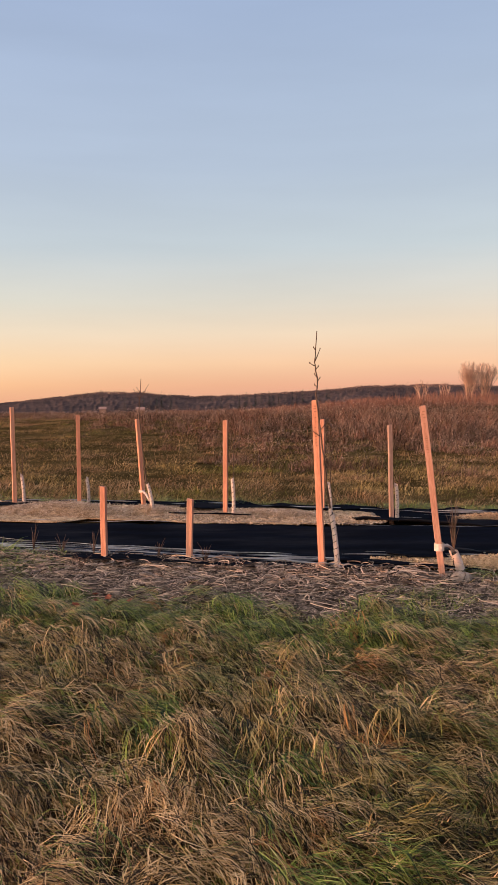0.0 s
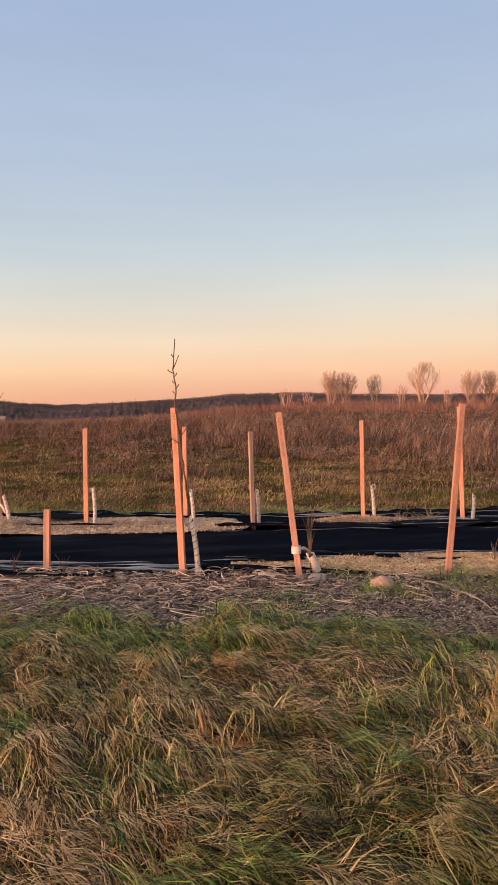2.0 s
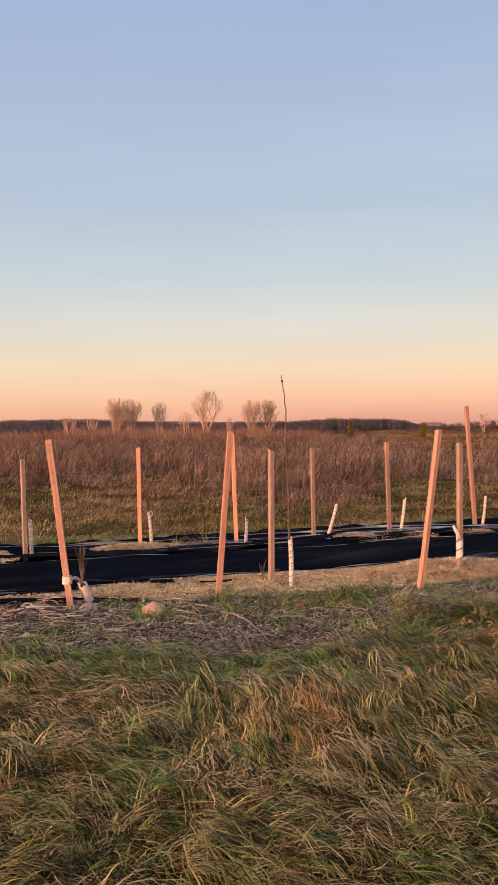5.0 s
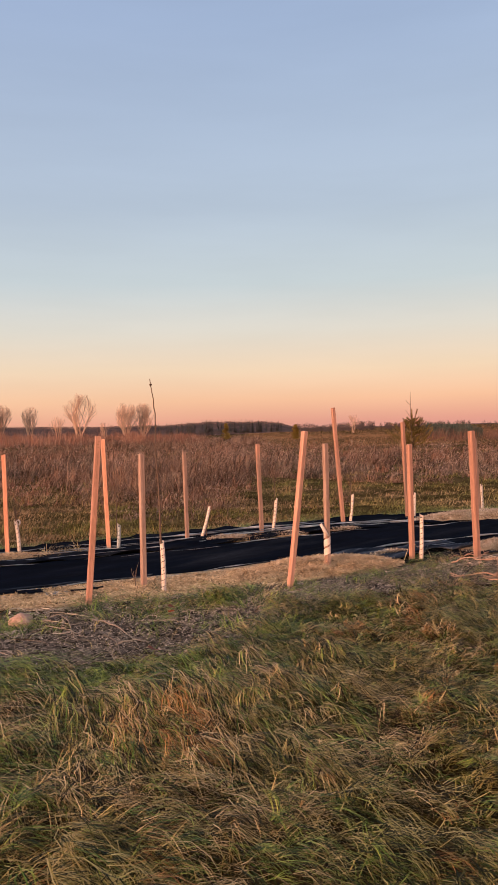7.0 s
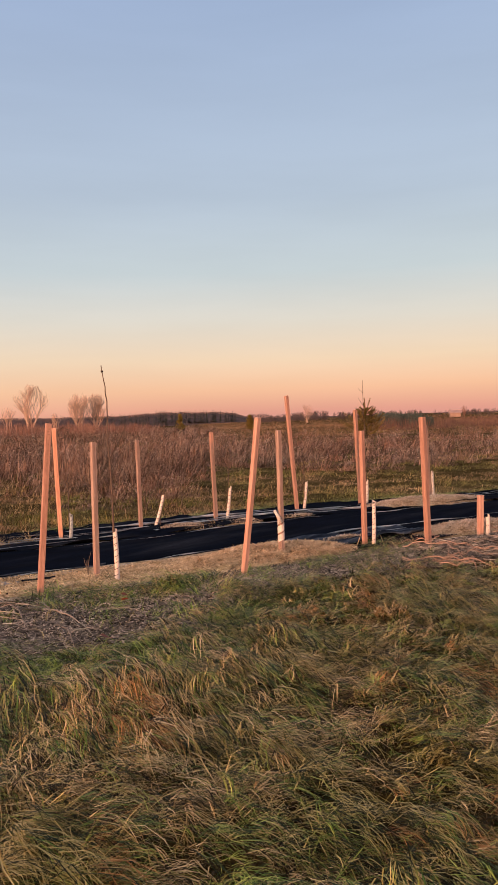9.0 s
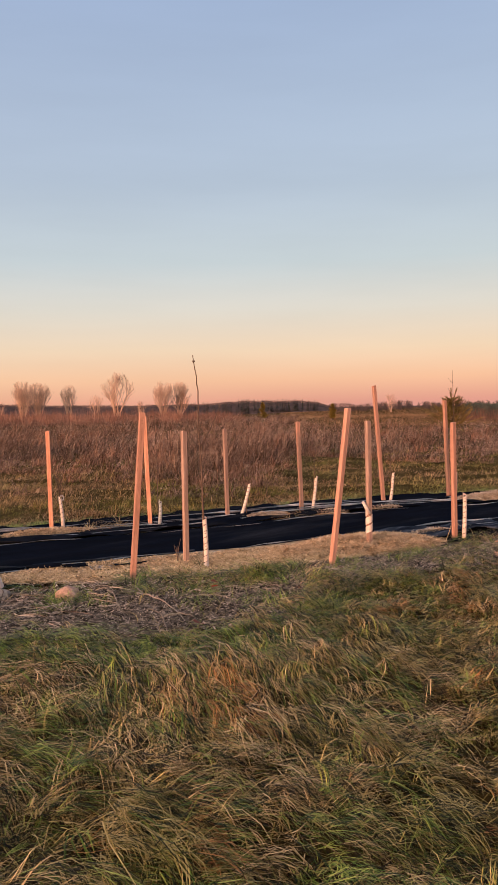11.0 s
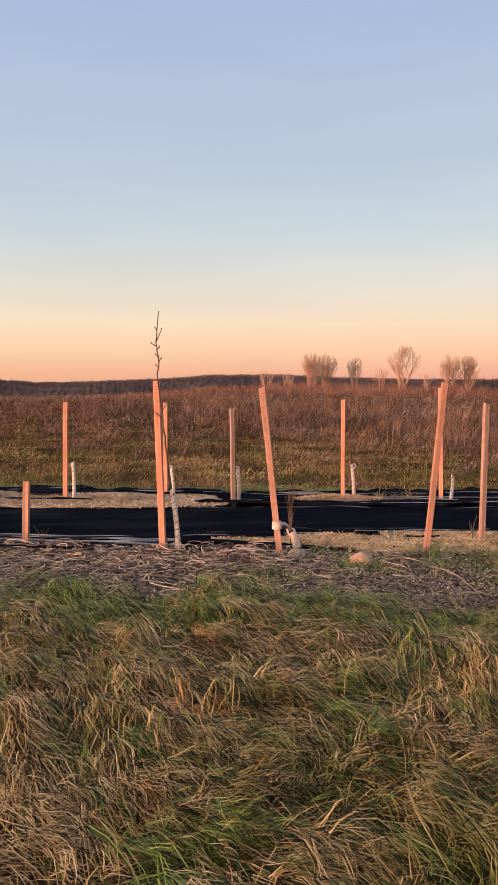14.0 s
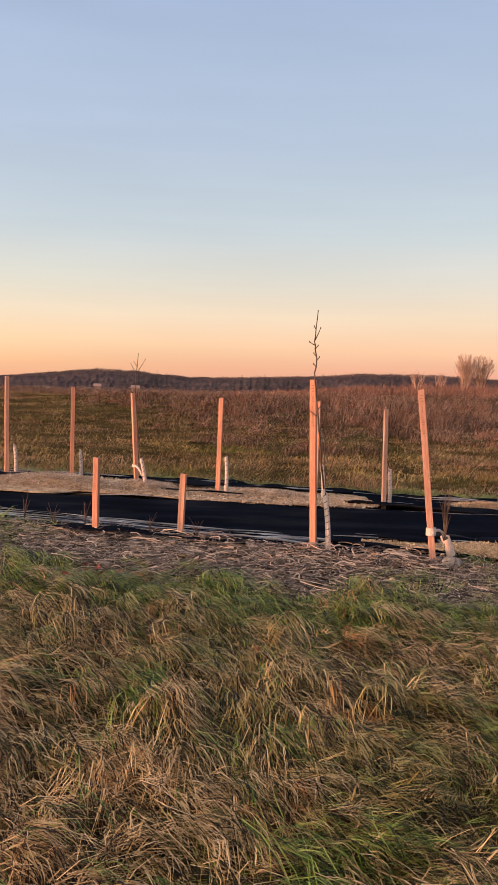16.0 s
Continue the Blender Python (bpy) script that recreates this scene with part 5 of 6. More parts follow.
def twig_spray(segs, seed, height, girth, per=4):
    """Fine twigs along the outer branches."""
    g = np.random.default_rng(seed)
    tips = [s for s in segs if s[4] >= 2]
    a, b = (np.array([s[k][:] for s in tips]) for k in (0, 1))
    i = np.repeat(np.arange(len(tips)), per)
    m = len(i)
    d = b[i] - a[i]
    d /= np.linalg.norm(d, axis=1)[:, None]
    d = d + g.normal(0, 0.55, (m, 3)) + (0, 0, 0.15)
    d /= np.linalg.norm(d, axis=1)[:, None]
    root = a[i] + (b[i] - a[i]) * g.random((m, 1))
    reach = g.uniform(0.04, 0.10, m) * height
    tip = root + d * reach[:, None]
    up, wide = tip[:, 2] / height, np.hypot(tip[:, 0], tip[:, 1]) / (girth * height)
    inside = wide < np.where(up < 0.55, 0.2 + 0.8 * up / 0.55, np.sqrt(np.clip(1 - ((up - 0.55) / 0.47) ** 2, 0, 1))) * g.uniform(0.85, 1.1, m)
    root, d, reach = root[inside], d[inside], reach[inside]
    m = len(root)
    rise = np.arcsin(np.clip(d[:, 2], -1, 1))
    return blades(root, np.arctan2(d[:, 1], d[:, 0]), reach, g.uniform(0.005, 0.009, m), rise, rise, 1)


def bare_tree(az, dist, height, stems, spread, seed, label, levels=4, mat=None, girth=0.40):
    x, y, z = polar(az, dist)
    levels = levels if height > 5 else 3
    segs = branch_segments(height, spread, stems, seed, levels, girth)
    ob = empty("bare_tree", pose(x, y, z - 0.1))
    main = [s for s in segs if s[4] <= 1]
    for name, pick in [("trunk", main[3 * k:3 * k + 3]) for k in range(stems)] + [("crown", [s for s in segs if s[4] > 1])]:
        shape = segment_mesh(pick, 0.006)
        if name == "crown":
            shape = joined([shape, twig_spray(segs, seed, height, girth)])
        child = new(name, raw_mesh(name, *shape, mat or TREE_BARK))
        child.parent = ob
    return tagged(ob, label, "tree", "bare trees beyond the field")


bare_tree(18.1, 130, 6.9, 8, 0.6, 3, "wide leafless multi-stemmed tree beyond the weeds", girth=0.40)
bare_tree(19.2, 131, 6.7, 7, 0.6, 13, "wide leafless multi-stemmed tree beyond the weeds", girth=0.40)
bare_tree(21.4, 135, 6.4, 4, 0.6, 4, "narrow leafless tree beyond the weeds", girth=0.31)
bare_tree(23.3, 135, 4.8, 4, 0.6, 9, "small pale leafless tree beyond the weeds", girth=0.34)
bare_tree(24.8, 130, 8.25, 4, 0.75, 5, "fan-shaped leafless tree with a pale trunk", girth=0.40)
bare_tree(28.2, 130, 6.8, 7, 0.6, 6, "leafless clump of slender stems beyond the weeds", girth=0.35)
bare_tree(29.4, 132, 6.7, 7, 0.6, 7, "leafless clump of slender stems beyond the weeds", girth=0.35)
bare_tree(14.8, 120, 3.8, 4, 0.5, 8, "small leafless thicket tree in the weeds")
bare_tree(16.4, 125, 3.6, 4, 0.5, 18, "small leafless thicket tree in the weeds")
bare_tree(26.6, 125, 3.4, 4, 0.5, 28, "small leafless thicket tree in the weeds")
bare_tree(45.0, 300, 7.5, 2, 0.6, 10, "distant leafless tree on the rise")
bare_tree(56.35, 325, 4.8, 5, 0.9, 11, "distant rounded leafless tree beside a farm building", mat=BRUSH)

CREST = ([-45, -16, -13.6, -12, -8.8, -5.9, -3.8, -2, 0.4, 4.6, 8.8, 10.4, 16, 20, 26, 31, 34, 38, 39.5, 41, 45, 48, 52, 58, 85],
         [0.3, 0.0, 0.25, 0.45, 0.85, 0.8, 0.65, 0.5, 0.62, 0.8, 1.1, 1.3, 1.4, 1.25, 1.2, 1.22, 1.4, 1.35, 1.25, 0.8, 0.85, 0.8, 0.8, 0.7, 0.7])


def far_trees(n, d0, d1, az0, az1, kind, twigs, scale=1.0, crest=CREST, thin=1.0):
    """Crowns of distant trees as sprays of tapering blades."""
    az = rng.uniform(az0, az1, n)
    d = rng.uniform(d0, d1, n)
    x, y = d * np.sin(np.radians(az)), d * np.cos(np.radians(az))
    z = level(x, y)
    h = np.maximum((d * np.tan(np.radians(np.interp(az, *crest))) + 1.5 - z) * scale * rng.uniform(0.88, 1.12, n), 1.0)
    i = np.repeat(np.arange(n), twigs)
    m = len(i)
    if kind == "bare":
        # a rounded crown of twigs over a short trunk
        u = rng.normal(size=(m, 3))
        u /= np.linalg.norm(u, axis=1)[:, None]
        q = u * (rng.random(m) ** 0.4)[:, None] * np.stack([0.30 * h[i], 0.30 * h[i], 0.45 * h[i]], 1)
        low = rng.random(m) < 0.35
        root = np.stack([x[i] + q[:, 0], y[i] + q[:, 1], z[i] + np.where(low, rng.uniform(0, 0.4, m) * h[i], 0.52 * h[i] + q[:, 2])], 1)
        return blades(root, rng.uniform(0, 6.3, m), h[i] * rng.uniform(0.08, 0.20, m), d[i] * 0.0013 * thin, rng.uniform(0.3, 1.5, m), rng.uniform(0.4, 1.4, m), 2)
    t = rng.uniform(0.05, 0.97, m)
    root = np.stack([x[i], y[i], z[i] + t * h[i]], 1)
    return blades(root, rng.uniform(0, 6.3, m), h[i] * (0.05 + 0.25 * (1 - t)), d[i] * 0.0017 * thin, rng.uniform(0.0, 0.6, m), rng.uniform(-0.5, 0.2, m), 2)


def thicket(n, d0, d1, az0, az1, scale=1.0, crest=CREST, rough=0.08, coarse=1.0, low=0.0):
    """A deep belt of leafless trees as one mass of fine upward sprays under an even skyline."""
    az, d = rng.uniform(az0, az1, n), rng.uniform(d0, d1, n)
    x, y = d * np.sin(np.radians(az)), d * np.cos(np.radians(az))
    z = level(x, y)
    h = np.maximum((d * np.tan(np.radians(np.interp(az, *crest))) + 1.5 - z) * scale, 1.0)
    h = h * (1 - rough + rough * (1.1 * value_noise(az, d * 0.02, 61, 0.55) + 0.9 * value_noise(az, d * 0.05, 62, 0.16)))
    reach = rng.uniform(0.03, 0.09, n) * h
    root = np.stack([x, y, z + (h - reach) * rng.uniform(low, 1, n) ** 0.75 - 0.2], 1)
    return blades(root, np.pi / 2 - np.radians(az) + rng.normal(0, 0.4, n), reach, d * 0.0015 * coarse * rng.uniform(0.5, 1.4, n), rng.uniform(1.1, 1.55, n), 1.3, 1)


def upright_brush(n, per, d0, d1, az0, az1, tall):
    """Thin upright stems of leafless scrub in clumps, with fine side twigs."""
    az, d = rng.uniform(az0, az1, n), rng.uniform(d0, d1, n)
    i = np.repeat(np.arange(n), per)
    m = len(i)
    x = d[i] * np.sin(np.radians(az[i])) + rng.normal(0, 0.5, m)
    y = d[i] * np.cos(np.radians(az[i])) + rng.normal(0, 0.5, m)
    h = (np.interp(az, *tall) * rng.uniform(0.45, 1.1, n))[i] * rng.uniform(0.5, 1.1, m)
    at = np.where(rng.random(m) < 0.45, 0.0, rng.uniform(0.2, 0.7, m))
    root = np.stack([x, y, level(x, y) - 0.05 + at * h], 1)
    return blades(root, rng.uniform(0, 6.3, m), h * (1 - at), rng.uniform(0.02, 0.05, m), rng.uniform(0.95, 1.5, m), rng.uniform(1.1, 1.5, m), 2)


def canopy(d0, d1, az0, az1, crest, step=0.07, rows=12):
    """The unbroken roof of distant woods: a rough face rising from the ground to the skyline."""
    az = np.arange(az0, az1, step)
    t = np.linspace(0, 1, rows)[:, None]
    A, D = np.broadcast_to(az, (rows, len(az))), d0 + (d1 - d0) * np.broadcast_to(t, (rows, len(az)))
    X, Y = D * np.sin(np.radians(A)), D * np.cos(np.radians(A))
    foot = level(X, Y)
    roof = 1.5 + D * np.tan(np.radians(np.interp(A, *crest))) * 0.97 - foot
    lump = 0.10 * (value_noise(A, D * 0.03, 91, 0.5) - 0.5) + 0.12 * (value_noise(A, D * 0.06, 92, 0.17) - 0.5)
    Z = foot + np.maximum(roof, 1.0) * np.clip(t ** 0.45 + np.where(t > 0, lump, 0) - 0.04, 0, 1.04)
    return np.stack([X.ravel(), Y.ravel(), Z.ravel() - 0.2], 1), grid_tris(len(az), rows)


def split(mesh):
    """The same faces as triangles."""
    v, q = mesh
    return v, np.concatenate([q[:, [0, 1, 2]], q[:, [0, 2, 3]]])


stuff("far_woods", [split(canopy(480, 620, -36, 80, CREST)), thicket(42000, 560, 625, -36, 80, 1.02, CREST, 0.10, 0.35, 0.86), thicket(26000, 480, 600, -36, 80, 0.95, CREST, 0.3, 0.35)], WOODS,
      "distant leafless woods along the skyline", "woods", True)
stuff("far_conifers", [far_trees(80, 470, 500, 29.5, 41, "conifer", 150, 1.07, CREST, 0.4), far_trees(26, 470, 500, -9, 9, "conifer", 130, 1.07, CREST, 0.4), far_trees(120, 100, 118, 50.2, 54.2, "bare", 130, 1.0,
      ([50, 53, 54.2], [0.95, 0.85, 0.5]), 0.5)], CONIFER, "dark distant evergreens on the skyline", "woods")
far_shrubs = [far_trees(120, 340, 400, 40.5, 50, "bare", 130, 1.0, ([40, 41.5, 42.5, 44, 46, 49], [0.9, 1.2, 0.95, 1.1, 1.2, 0.95]), 0.32), far_trees(110, 340, 420, 50, 70, "bare", 110, 1.0, ([49, 52, 58, 70], [1.0, 1.1, 1.0, 1.0]), 0.32)]
stuff("hedgerow", far_shrubs, WOODS, "distant row of leafless shrubs on the rise", "brush")
stuff("red_brush", [upright_brush(640, 32, 92, 150, 4, 34, ([4, 10, 15, 20, 30, 34], [1.0, 1.5, 2.0, 2.2, 2.0, 1.3])), upright_brush(300, 26, 80, 120, -4, 12, ([-4, 12], [0.7, 0.9]))], BRUSH,
      "reddish leafless brush at the field edge", "brush")
stuff("slope_brush", [
                    upright_brush(420, 36, 150, 330, 52, 72, ([47, 54, 60, 78], [0.8, 1.2, 1.3, 1.3])),
                    upright_brush(260, 44, 80, 125, 50.3, 72, ([50, 52, 56, 75], [1.7, 1.5, 0.9, 0.7]))], HEDGE, "dull brown leafless brush over the far slope", "brush")


def conifer(az, dist, height, mat, label, seed, wide=0.30, name="pine_tree", candles=0):
    x, y, z = polar(az, dist)
    ob = empty(name, pose(x, y, z - 0.05))
    bm = bmesh.new()
    tube(bm, [Vector((0, 0, 0)), Vector((0.02, 0, height * 0.5)), Vector((0, 0, height * 0.96))], [height * 0.02, height * 0.013, 0.01], 6)
    part("trunk", bm, BARK, ob)
    g = np.random.default_rng(seed)
    chunks = []
    for k in range(90):
        t = 0.04 + 0.94 * (k / 90)
        a = g.uniform(0, 6.3)
        out = height * wide * (1 - t) ** 0.6 * g.uniform(0.6, 1.1) + 0.08
        s = np.linspace(0.15, 1, 40)
        up = g.uniform(0.2, 0.7)
        px, py, pz = np.cos(a) * out * s, np.sin(a) * out * s, height * t + out * up * s * s
        root = np.repeat(np.stack([px, py, pz], 1), 5, axis=0)
        chunks.append(blades(root, g.uniform(0, 6.3, len(root)), g.uniform(0.10, 0.22, len(root)), 0.03, g.uniform(0.1, 1.4, len(root)), 0.6, 1))
    for k in range(candles):
        a, s = g.uniform(0, 6.3), np.linspace(0, 1, 50)
        px = np.cos(a) * 0.35 * s
        root = np.repeat(np.stack([px, np.sin(a) * 0.35 * s, height * 0.8 + height * g.uniform(0.35, 0.62) * s], 1), 6, axis=0)
        chunks.append(blades(root, g.uniform(0, 6.3, len(root)), g.uniform(0.10, 0.18, len(root)), 0.03, g.uniform(0.4, 1.4, len(root)), 1.0, 1))
    v, t = joined(chunks)
    crown = new("crown", raw_mesh("crown", v, t, mat))
    crown.parent = ob
    return tagged(ob, label, "tree")


conifer(49.5, 60, 2.3, PINE, "young yellow-green pine standing in the weeds", 1, 1.0, candles=3)
conifer(35.6, 120, 2.6, LARCH, "small golden evergreen at the field edge", 2, 0.3)
conifer(40.8, 110, 2.2, LARCH, "small golden evergreen at the field edge", 3, 0.3)


def barn(az, dist, w, d, h, turn, label):
    x, y, z = polar(az, dist)
    ob = empty("farm_building", pose(x, y, z, 0, 0, turn))
    bm = bmesh.new()
    bmesh.ops.create_cube(bm, size=1, matrix=Matrix.Translation((0, 0, h / 2)) @ Matrix.Diagonal((w, d, h, 1)))
    part("wall", bm, SIDING, ob)
    bm = bmesh.new()
    e, rise = 0.4, d * 0.28
    lo = [bm.verts.new((sx * (w / 2 + e), sy * (d / 2 + e), h - 0.1)) for sx, sy in ((-1, -1), (1, -1), (1, 1), (-1, 1))]
    hi = [bm.verts.new((sx * (w / 2 + e), 0, h + rise)) for sx in (-1, 1)]
    for f in ((lo[0], lo[1], hi[1], hi[0]), (lo[2], lo[3], hi[0], hi[1]), (lo[1], lo[2], hi[1]), (lo[3], lo[0], hi[0]), (lo[3], lo[2], lo[1], lo[0])):
        bm.faces.new(f)
    part("roof", bm, ROOFING, ob)
    return tagged(ob, label, "building")


barn(55.7, 330, 4.4, 4, 1.6, -50, "low distant farm building on the rise")
barn(-5.95, 440, 4.4, 5, 2.6, 5, "small pale far building before the woods")
barn(-8.7, 445, 3.6, 5, 2.7, 8, "small pale far building before the woods")

# ---------------------------------------------------------------- more young plants and ties


def ribbon_ring(bm, centre, radius, width, turns, rise, start=0.0, steps=16):
    """A flat band wound round an upright axis."""
    prev = None
    total = int(steps * turns)
    for i in range(total + 1):
        a = start + math.tau * i / steps
        z = rise * i / steps
        ring = [bm.verts.new((centre[0] + (radius + dr) * math.cos(a), centre[1] + (radius + dr) * math.sin(a), centre[2] + z + dz))
                for dr, dz in ((0, 0), (0, width), (-0.002, width), (-0.002, 0))]
        if prev:
            for k in range(4):
                bm.faces.new((prev[k], ring[k], ring[(k + 1) % 4], prev[(k + 1) % 4]))
        prev = ring


def tie_band(at, radius, width, tail, label):
    """A white plastic band round a stake with a loose tail."""
    ob = empty("tie_band", Matrix.Translation(at))
    bm = bmesh.new()
    ribbon_ring(bm, (0, 0, -width / 2), radius, width, 1.15, 0.004)
    part("loop", bm, GUARD, ob)
    bm = bmesh.new()
    d = Vector(tail) - Vector(at)
    pts = [Vector((0, -radius, 0)).lerp(d, t) + Vector((0, 0, 0.03 * math.sin(t * math.pi))) for t in (0, 0.25, 0.5, 0.75, 1.0)]
    tube(bm, pts, [0.010, 0.012, 0.012, 0.011, 0.009], 6)
    part("tail", bm, GUARD, ob)
    return tagged(ob, label, "tie")


tie_band((1.575, 5.43, 0.46), 0.036, 0.055, (1.735, 5.60, 0.40), "white plastic tie holding a shrub to a leaning stake")
tie_band((-0.895, 8.69, 0.50), 0.036, 0.03, (-0.79, 8.45, 0.42), "white plastic tie from a stake to a trunk guard")

# spiral guard wound loosely about a stake
wound = empty("tree_guard", Matrix.Translation((4.92, 4.975, zat(4.92, 4.97))))
_bm = bmesh.new()
ribbon_ring(_bm, (0, 0, 0.14), 0.031, 0.062, 2.6, 0.080)
_wrap = part("spiral_wrap", _bm, GUARD, wound)
_bm = bmesh.new()
tube(_bm, [Vector((-0.02, -0.03, 0.36)), Vector((-0.05, -0.02, 0.41)), Vector((-0.075, 0.0, 0.47))], [0.014, 0.016, 0.013], 6)
part("loose_end", _bm, GUARD, _wrap)
tagged(wound, "white spiral guard wound loosely about a wooden stake", "tree guard", "trunk guards in the planted rows")


def dry_shrub(x, y, z0, count, height, spread, label, seed, mat):
    ob = empty("dry_shrub", pose(x, y, z0))
    r = random.Random(seed)
    for _ in range(count):
        a, s = r.uniform(0, math.tau), r.uniform(0.1, 1) * spread
        h = height * r.uniform(0.55, 1.05)
        pts = [Vector((math.cos(a) * s * t * t, math.sin(a) * s * t * t, h * t)) + Vector((r.uniform(-1, 1), r.uniform(-1, 1), 0)) * 0.006 * t for t in (0, 0.25, 0.5, 0.75, 1)]
        bm = bmesh.new()
        tube(bm, pts, [0.0034, 0.003, 0.0026, 0.002, 0.001], 4)
        part("stem", bm, mat, ob)
    return tagged(ob, label, "shrub")


dry_shrub(1.735, 5.605, 0.30, 22, 0.48, 0.06, "dry tan shrub stems rising from a short guard", 4, STEMS)
dry_shrub(3.23, 8.18, 0.55, 11, 0.42, 0.11, "thin bare shrub stems above a trunk guard", 5, BARK)
dry_shrub(-1.05, 5.75, zat(-1.05, 5.75), 7, 0.16, 0.10, "small dead reddish weed in the litter", 6, BARK)
dry_shrub(-0.12, 5.95, zat(-0.12, 5.95), 10, 0.17, 0.08, "small dead reddish weed beside a short stake", 7, BARK)
for k, (x, y, h) in enumerate(((-1.55, 6.35, 0.30), (-1.30, 6.27, 0.22), (-1.03, 6.20, 0.26), (-0.50, 6.08, 0.20))):
    dry_shrub(x, y, zat(x, y), 8, h, 0.07, "small dead reddish weed at the fabric edge", 20 + k, BARK)
dry_shrub(3.36, 5.72, zat(3.36, 5.72), 4, 0.25, 0.05, "thin pale weed beside a weathered stake", 8, STEMS)


def whip(x, y, z_top, seed, label, leaves=0, lean=0.03):
    z0 = zat(x, y)
    r = random.Random(seed)
    dx, dy = r.uniform(-lean, lean), r.uniform(-lean, lean)
    ob = sapling([(x, y, z0), (x + dx * 0.4, y + dy * 0.4, z0 + (z_top - z0) * 0.5), (x + dx, y + dy, z_top)], 0.007, 0.0026,
                 [(r.uniform(0.6, 0.95), r.uniform(0.05, 0.14), r.choice((0, 180)) + r.uniform(-30, 30), r.uniform(0.6, 1.4)) for _ in range(3)], label, seed=seed)
    for k in range(leaves):
        bm = bmesh.new()
        t = r.uniform(0.86, 1.0)
        p = Vector((dx * t, dy * t, (z_top - z0) * t))
        a = r.uniform(0, math.tau)
        d, s = Vector((math.cos(a), math.sin(a), -0.4)).normalized(), Vector((-math.sin(a), math.cos(a), 0.2))
        vs = [bm.verts.new(p + q) for q in (d * 0.0, d * 0.025 + s * 0.016, d * 0.055 + s * 0.010, d * 0.07, d * 0.05 - s * 0.014, d * 0.02 - s * 0.014)]
        mid = bm.verts.new(p + d * 0.035 + Vector((0, 0, -0.008)))
        for i in range(6):
            bm.faces.new((vs[i], vs[(i + 1) % 6], mid))
        part("leaf", bm, BARK, ob)
    return ob


whip(0.14, 8.40, 1.10, 11, "thin leafless sapling above a trunk guard")
whip(1.19, 8.26, 1.33, 12, "thin sapling with a few dead leaves at its tip", 3, 0.06)
whip(4.33, 7.91, 1.56, 13, "thin sapling with dark dead leaves at its tip", 9, 0.05)
whip(5.53, 7.84, 0.95, 14, "thin leafless sapling above a trunk guard")
whip(6.46, 7.66, 1.10, 15, "thin leafless sapling above a trunk guard")
whip(7.79, 7.57, 1.25, 16, "thin leafless sapling above a trunk guard")
whip(8.91, 7.39, 2.14, 17, "tall thin leafless sapling above a trunk guard", 0, 0.05)
whip(10.58, 7.41, 1.05, 18, "thin leafless sapling above a trunk guard")
whip(-2.40, 9.31, 0.90, 19, "thin leafless sapling above a trunk guard")


def fallen_stick(x, v, length, turn, rad, seed, label, bend=0.5, mat=None, curl=0.0, loft=0.0):
    """A crooked dead stick lying on the litter."""
    y = v - ROW_SLOPE * x
    r = random.Random(seed)
    ob_pts, p, a = [], Vector((x, y, 0)), radians(turn)
    steps = 16 if loft else 9
    for i in range(steps + 1):
        ob_pts.append(Vector((p.x, p.y, zat(p.x, p.y) + 0.05 + rad + 0.02 * math.sin(i / steps * 3.1) + loft * math.sin(i / steps * 9.5 + seed) ** 2 + r.uniform(0, 0.012))))
        a += r.gauss(0, bend) * 0.5 + radians(curl) / steps
        p = p + Vector((math.cos(a), math.sin(a), 0)) * length / steps
    base = ob_pts[0].copy()
    bm = bmesh.new()
    tube(bm, [q - base for q in ob_pts], [rad * (1 - 0.6 * i / steps) for i in range(steps + 1)], 6)
    me = bpy.data.meshes.new("fallen_stick")
    bm.to_mesh(me)
    bm.free()
    me.materials.append(mat or STICK)
    ob = new("fallen_stick", me)
    ob.matrix_world = Matrix.Translation(base)
    return tagged(ob, label, "stick", "sticks on the litter")


_r = random.Random(31)
for k, (x, y, length, turn, rad) in enumerate(((2.47, 4.70, 0.72, -88, 0.0065), (2.35, 4.30, 0.45, -94, 0.0075), (2.34, 4.92, 0.66, -103, 0.006), (2.34, 4.10, 0.20, -20, 0.006), (2.52, 4.80, 0.40, -95, 0.005),
                                               (2.16, 4.75, 0.5, -80, 0.004), (2.62, 4.55, 0.42, -115, 0.004), (2.2, 3.5, 0.14, -25, 0.006), (2.75, 4.42, 0.35, -70, 0.0035), (2.28, 5.05, 0.4, -60, 0.004))):
    fallen_stick(x, y + ROW_SLOPE * x, length, turn, rad, 40 + k, "pale dead stick lying on dark litter", 0.16)
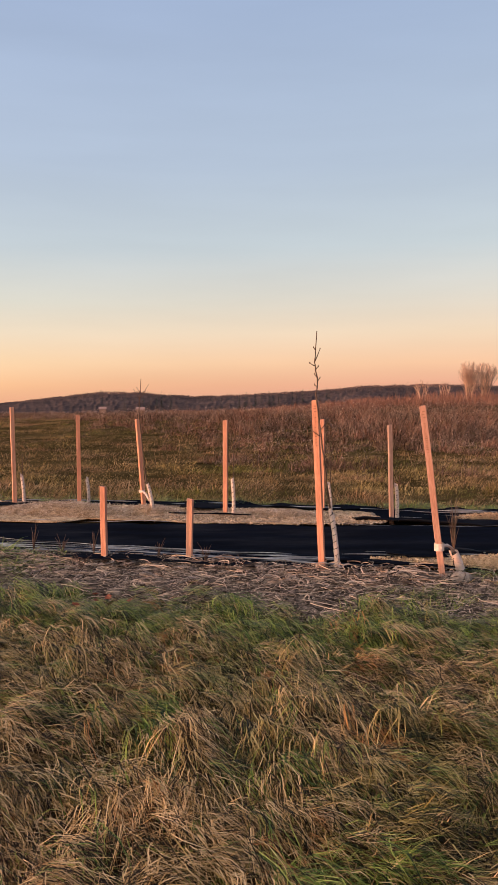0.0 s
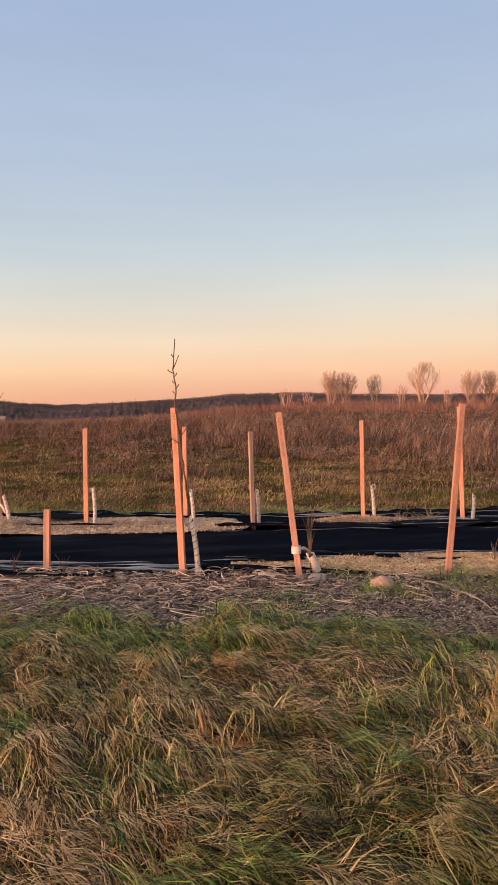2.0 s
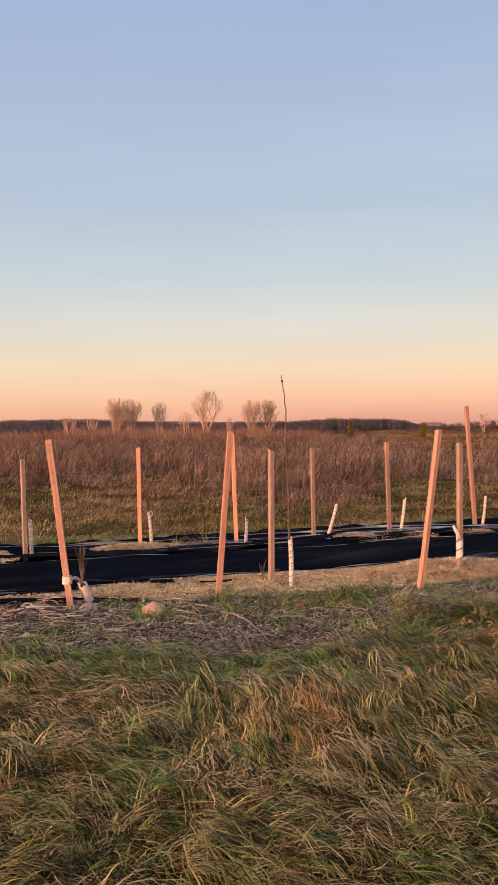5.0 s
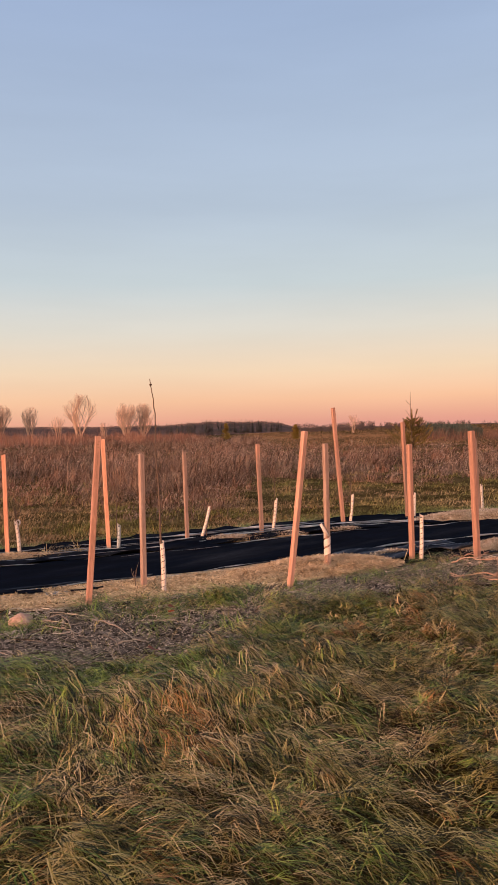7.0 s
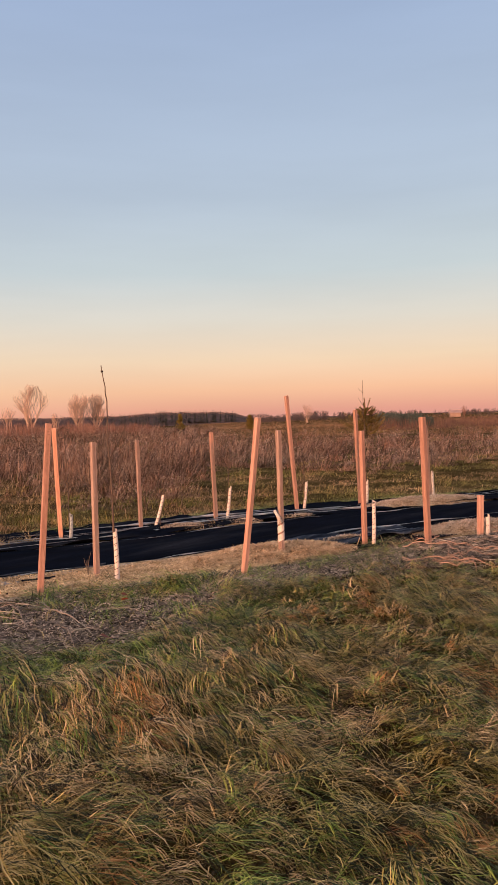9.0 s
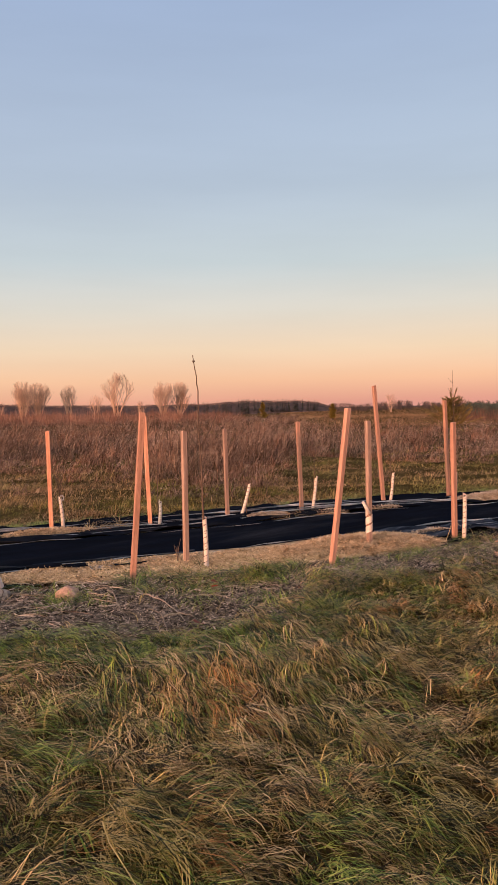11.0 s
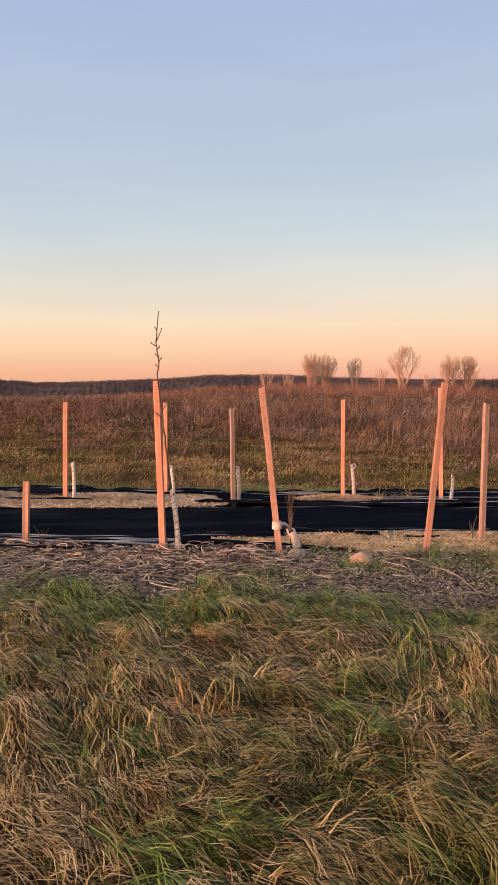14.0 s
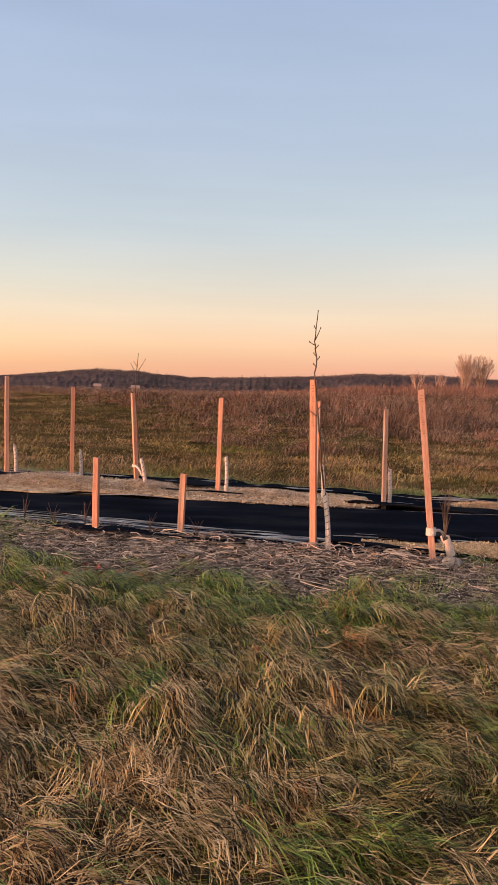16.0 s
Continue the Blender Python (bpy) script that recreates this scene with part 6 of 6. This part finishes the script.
for k, (x, y, length, turn, rad, curl) in enumerate(((5.36, 3.95, 0.95, -72, 0.0085, -30), (5.52, 3.34, 0.55, 15, 0.0085, 130), (5.40, 3.60, 0.55, -60, 0.007, 60), (5.30, 3.90, 0.5, -30, 0.006, -90),
                                                     (5.75, 4.25, 0.75, -35, 0.008, -80), (6.0, 4.3, 0.6, -80, 0.006, 60), (5.5, 3.75, 0.5, -95, 0.006, 90), (5.1, 3.75, 0.45, -50, 0.005, 80))):
    fallen_stick(x, y + ROW_SLOPE * x, length, turn, 0.75 * rad, 200 + k, "thick looping reddish-tan dead vine on the litter", 0.45, VINE, 2.2 * curl, 0.035)
for k in range(12):
    fallen_stick(_r.uniform(5.4, 7.4), _r.uniform(5.0, 5.9), _r.uniform(0.25, 0.7), _r.uniform(-40, 40), _r.uniform(0.003, 0.0055), 80 + k, "curved reddish-tan dead vine on the litter", 0.7, VINE, 0.0, 0.03)
for k in range(18):
    fallen_stick(_r.uniform(-3.2, 1.2), _r.uniform(5.1, 5.95), _r.uniform(0.2, 0.55), _r.uniform(-180, 180), _r.uniform(0.0025, 0.0045), 120 + k, "curled pale dead vine in the heaped litter", 0.8)


def fallen_leaf(x, y, size, turn, label):
    """A curled dead leaf with a folded midrib."""
    bm = bmesh.new()
    rim = [(math.cos(a) * size * (1 + 0.25 * math.cos(5 * a)), math.sin(a) * size * 0.8 * (1 + 0.25 * math.cos(5 * a)), 0.25 * size * abs(math.sin(a)))
           for a in (math.tau * k / 15 for k in range(15))]
    vs, mid = [bm.verts.new(p) for p in rim], bm.verts.new((0, 0, 0))
    for k in range(15):
        bm.faces.new((vs[k], vs[(k + 1) % 15], mid))
    me = bpy.data.meshes.new("fallen_leaf")
    bm.to_mesh(me)
    bm.free()
    me.materials.append(LEAF)
    ob = new("fallen_leaf", me)
    ob.matrix_world = pose(x, y, zat(x, y) + 0.07, 20, 15, turn)
    return tagged(ob, label, "leaf")


fallen_leaf(2.46, 3.86, 0.045, 40, "dark red dead leaf caught in the grass")
fallen_leaf(2.98, 4.5, 0.03, 120, "reddish dead leaf on the litter")
fallen_leaf(3.05, 4.62, 0.03, 10, "reddish dead leaf on the litter")
for k in range(7):
    fallen_leaf(-0.9 + 0.09 * (k % 3) + 0.03 * k, 4.72 + 0.07 * (k % 4), 0.026, 50 * k, "dark red dead leaf caught in the matted grass")
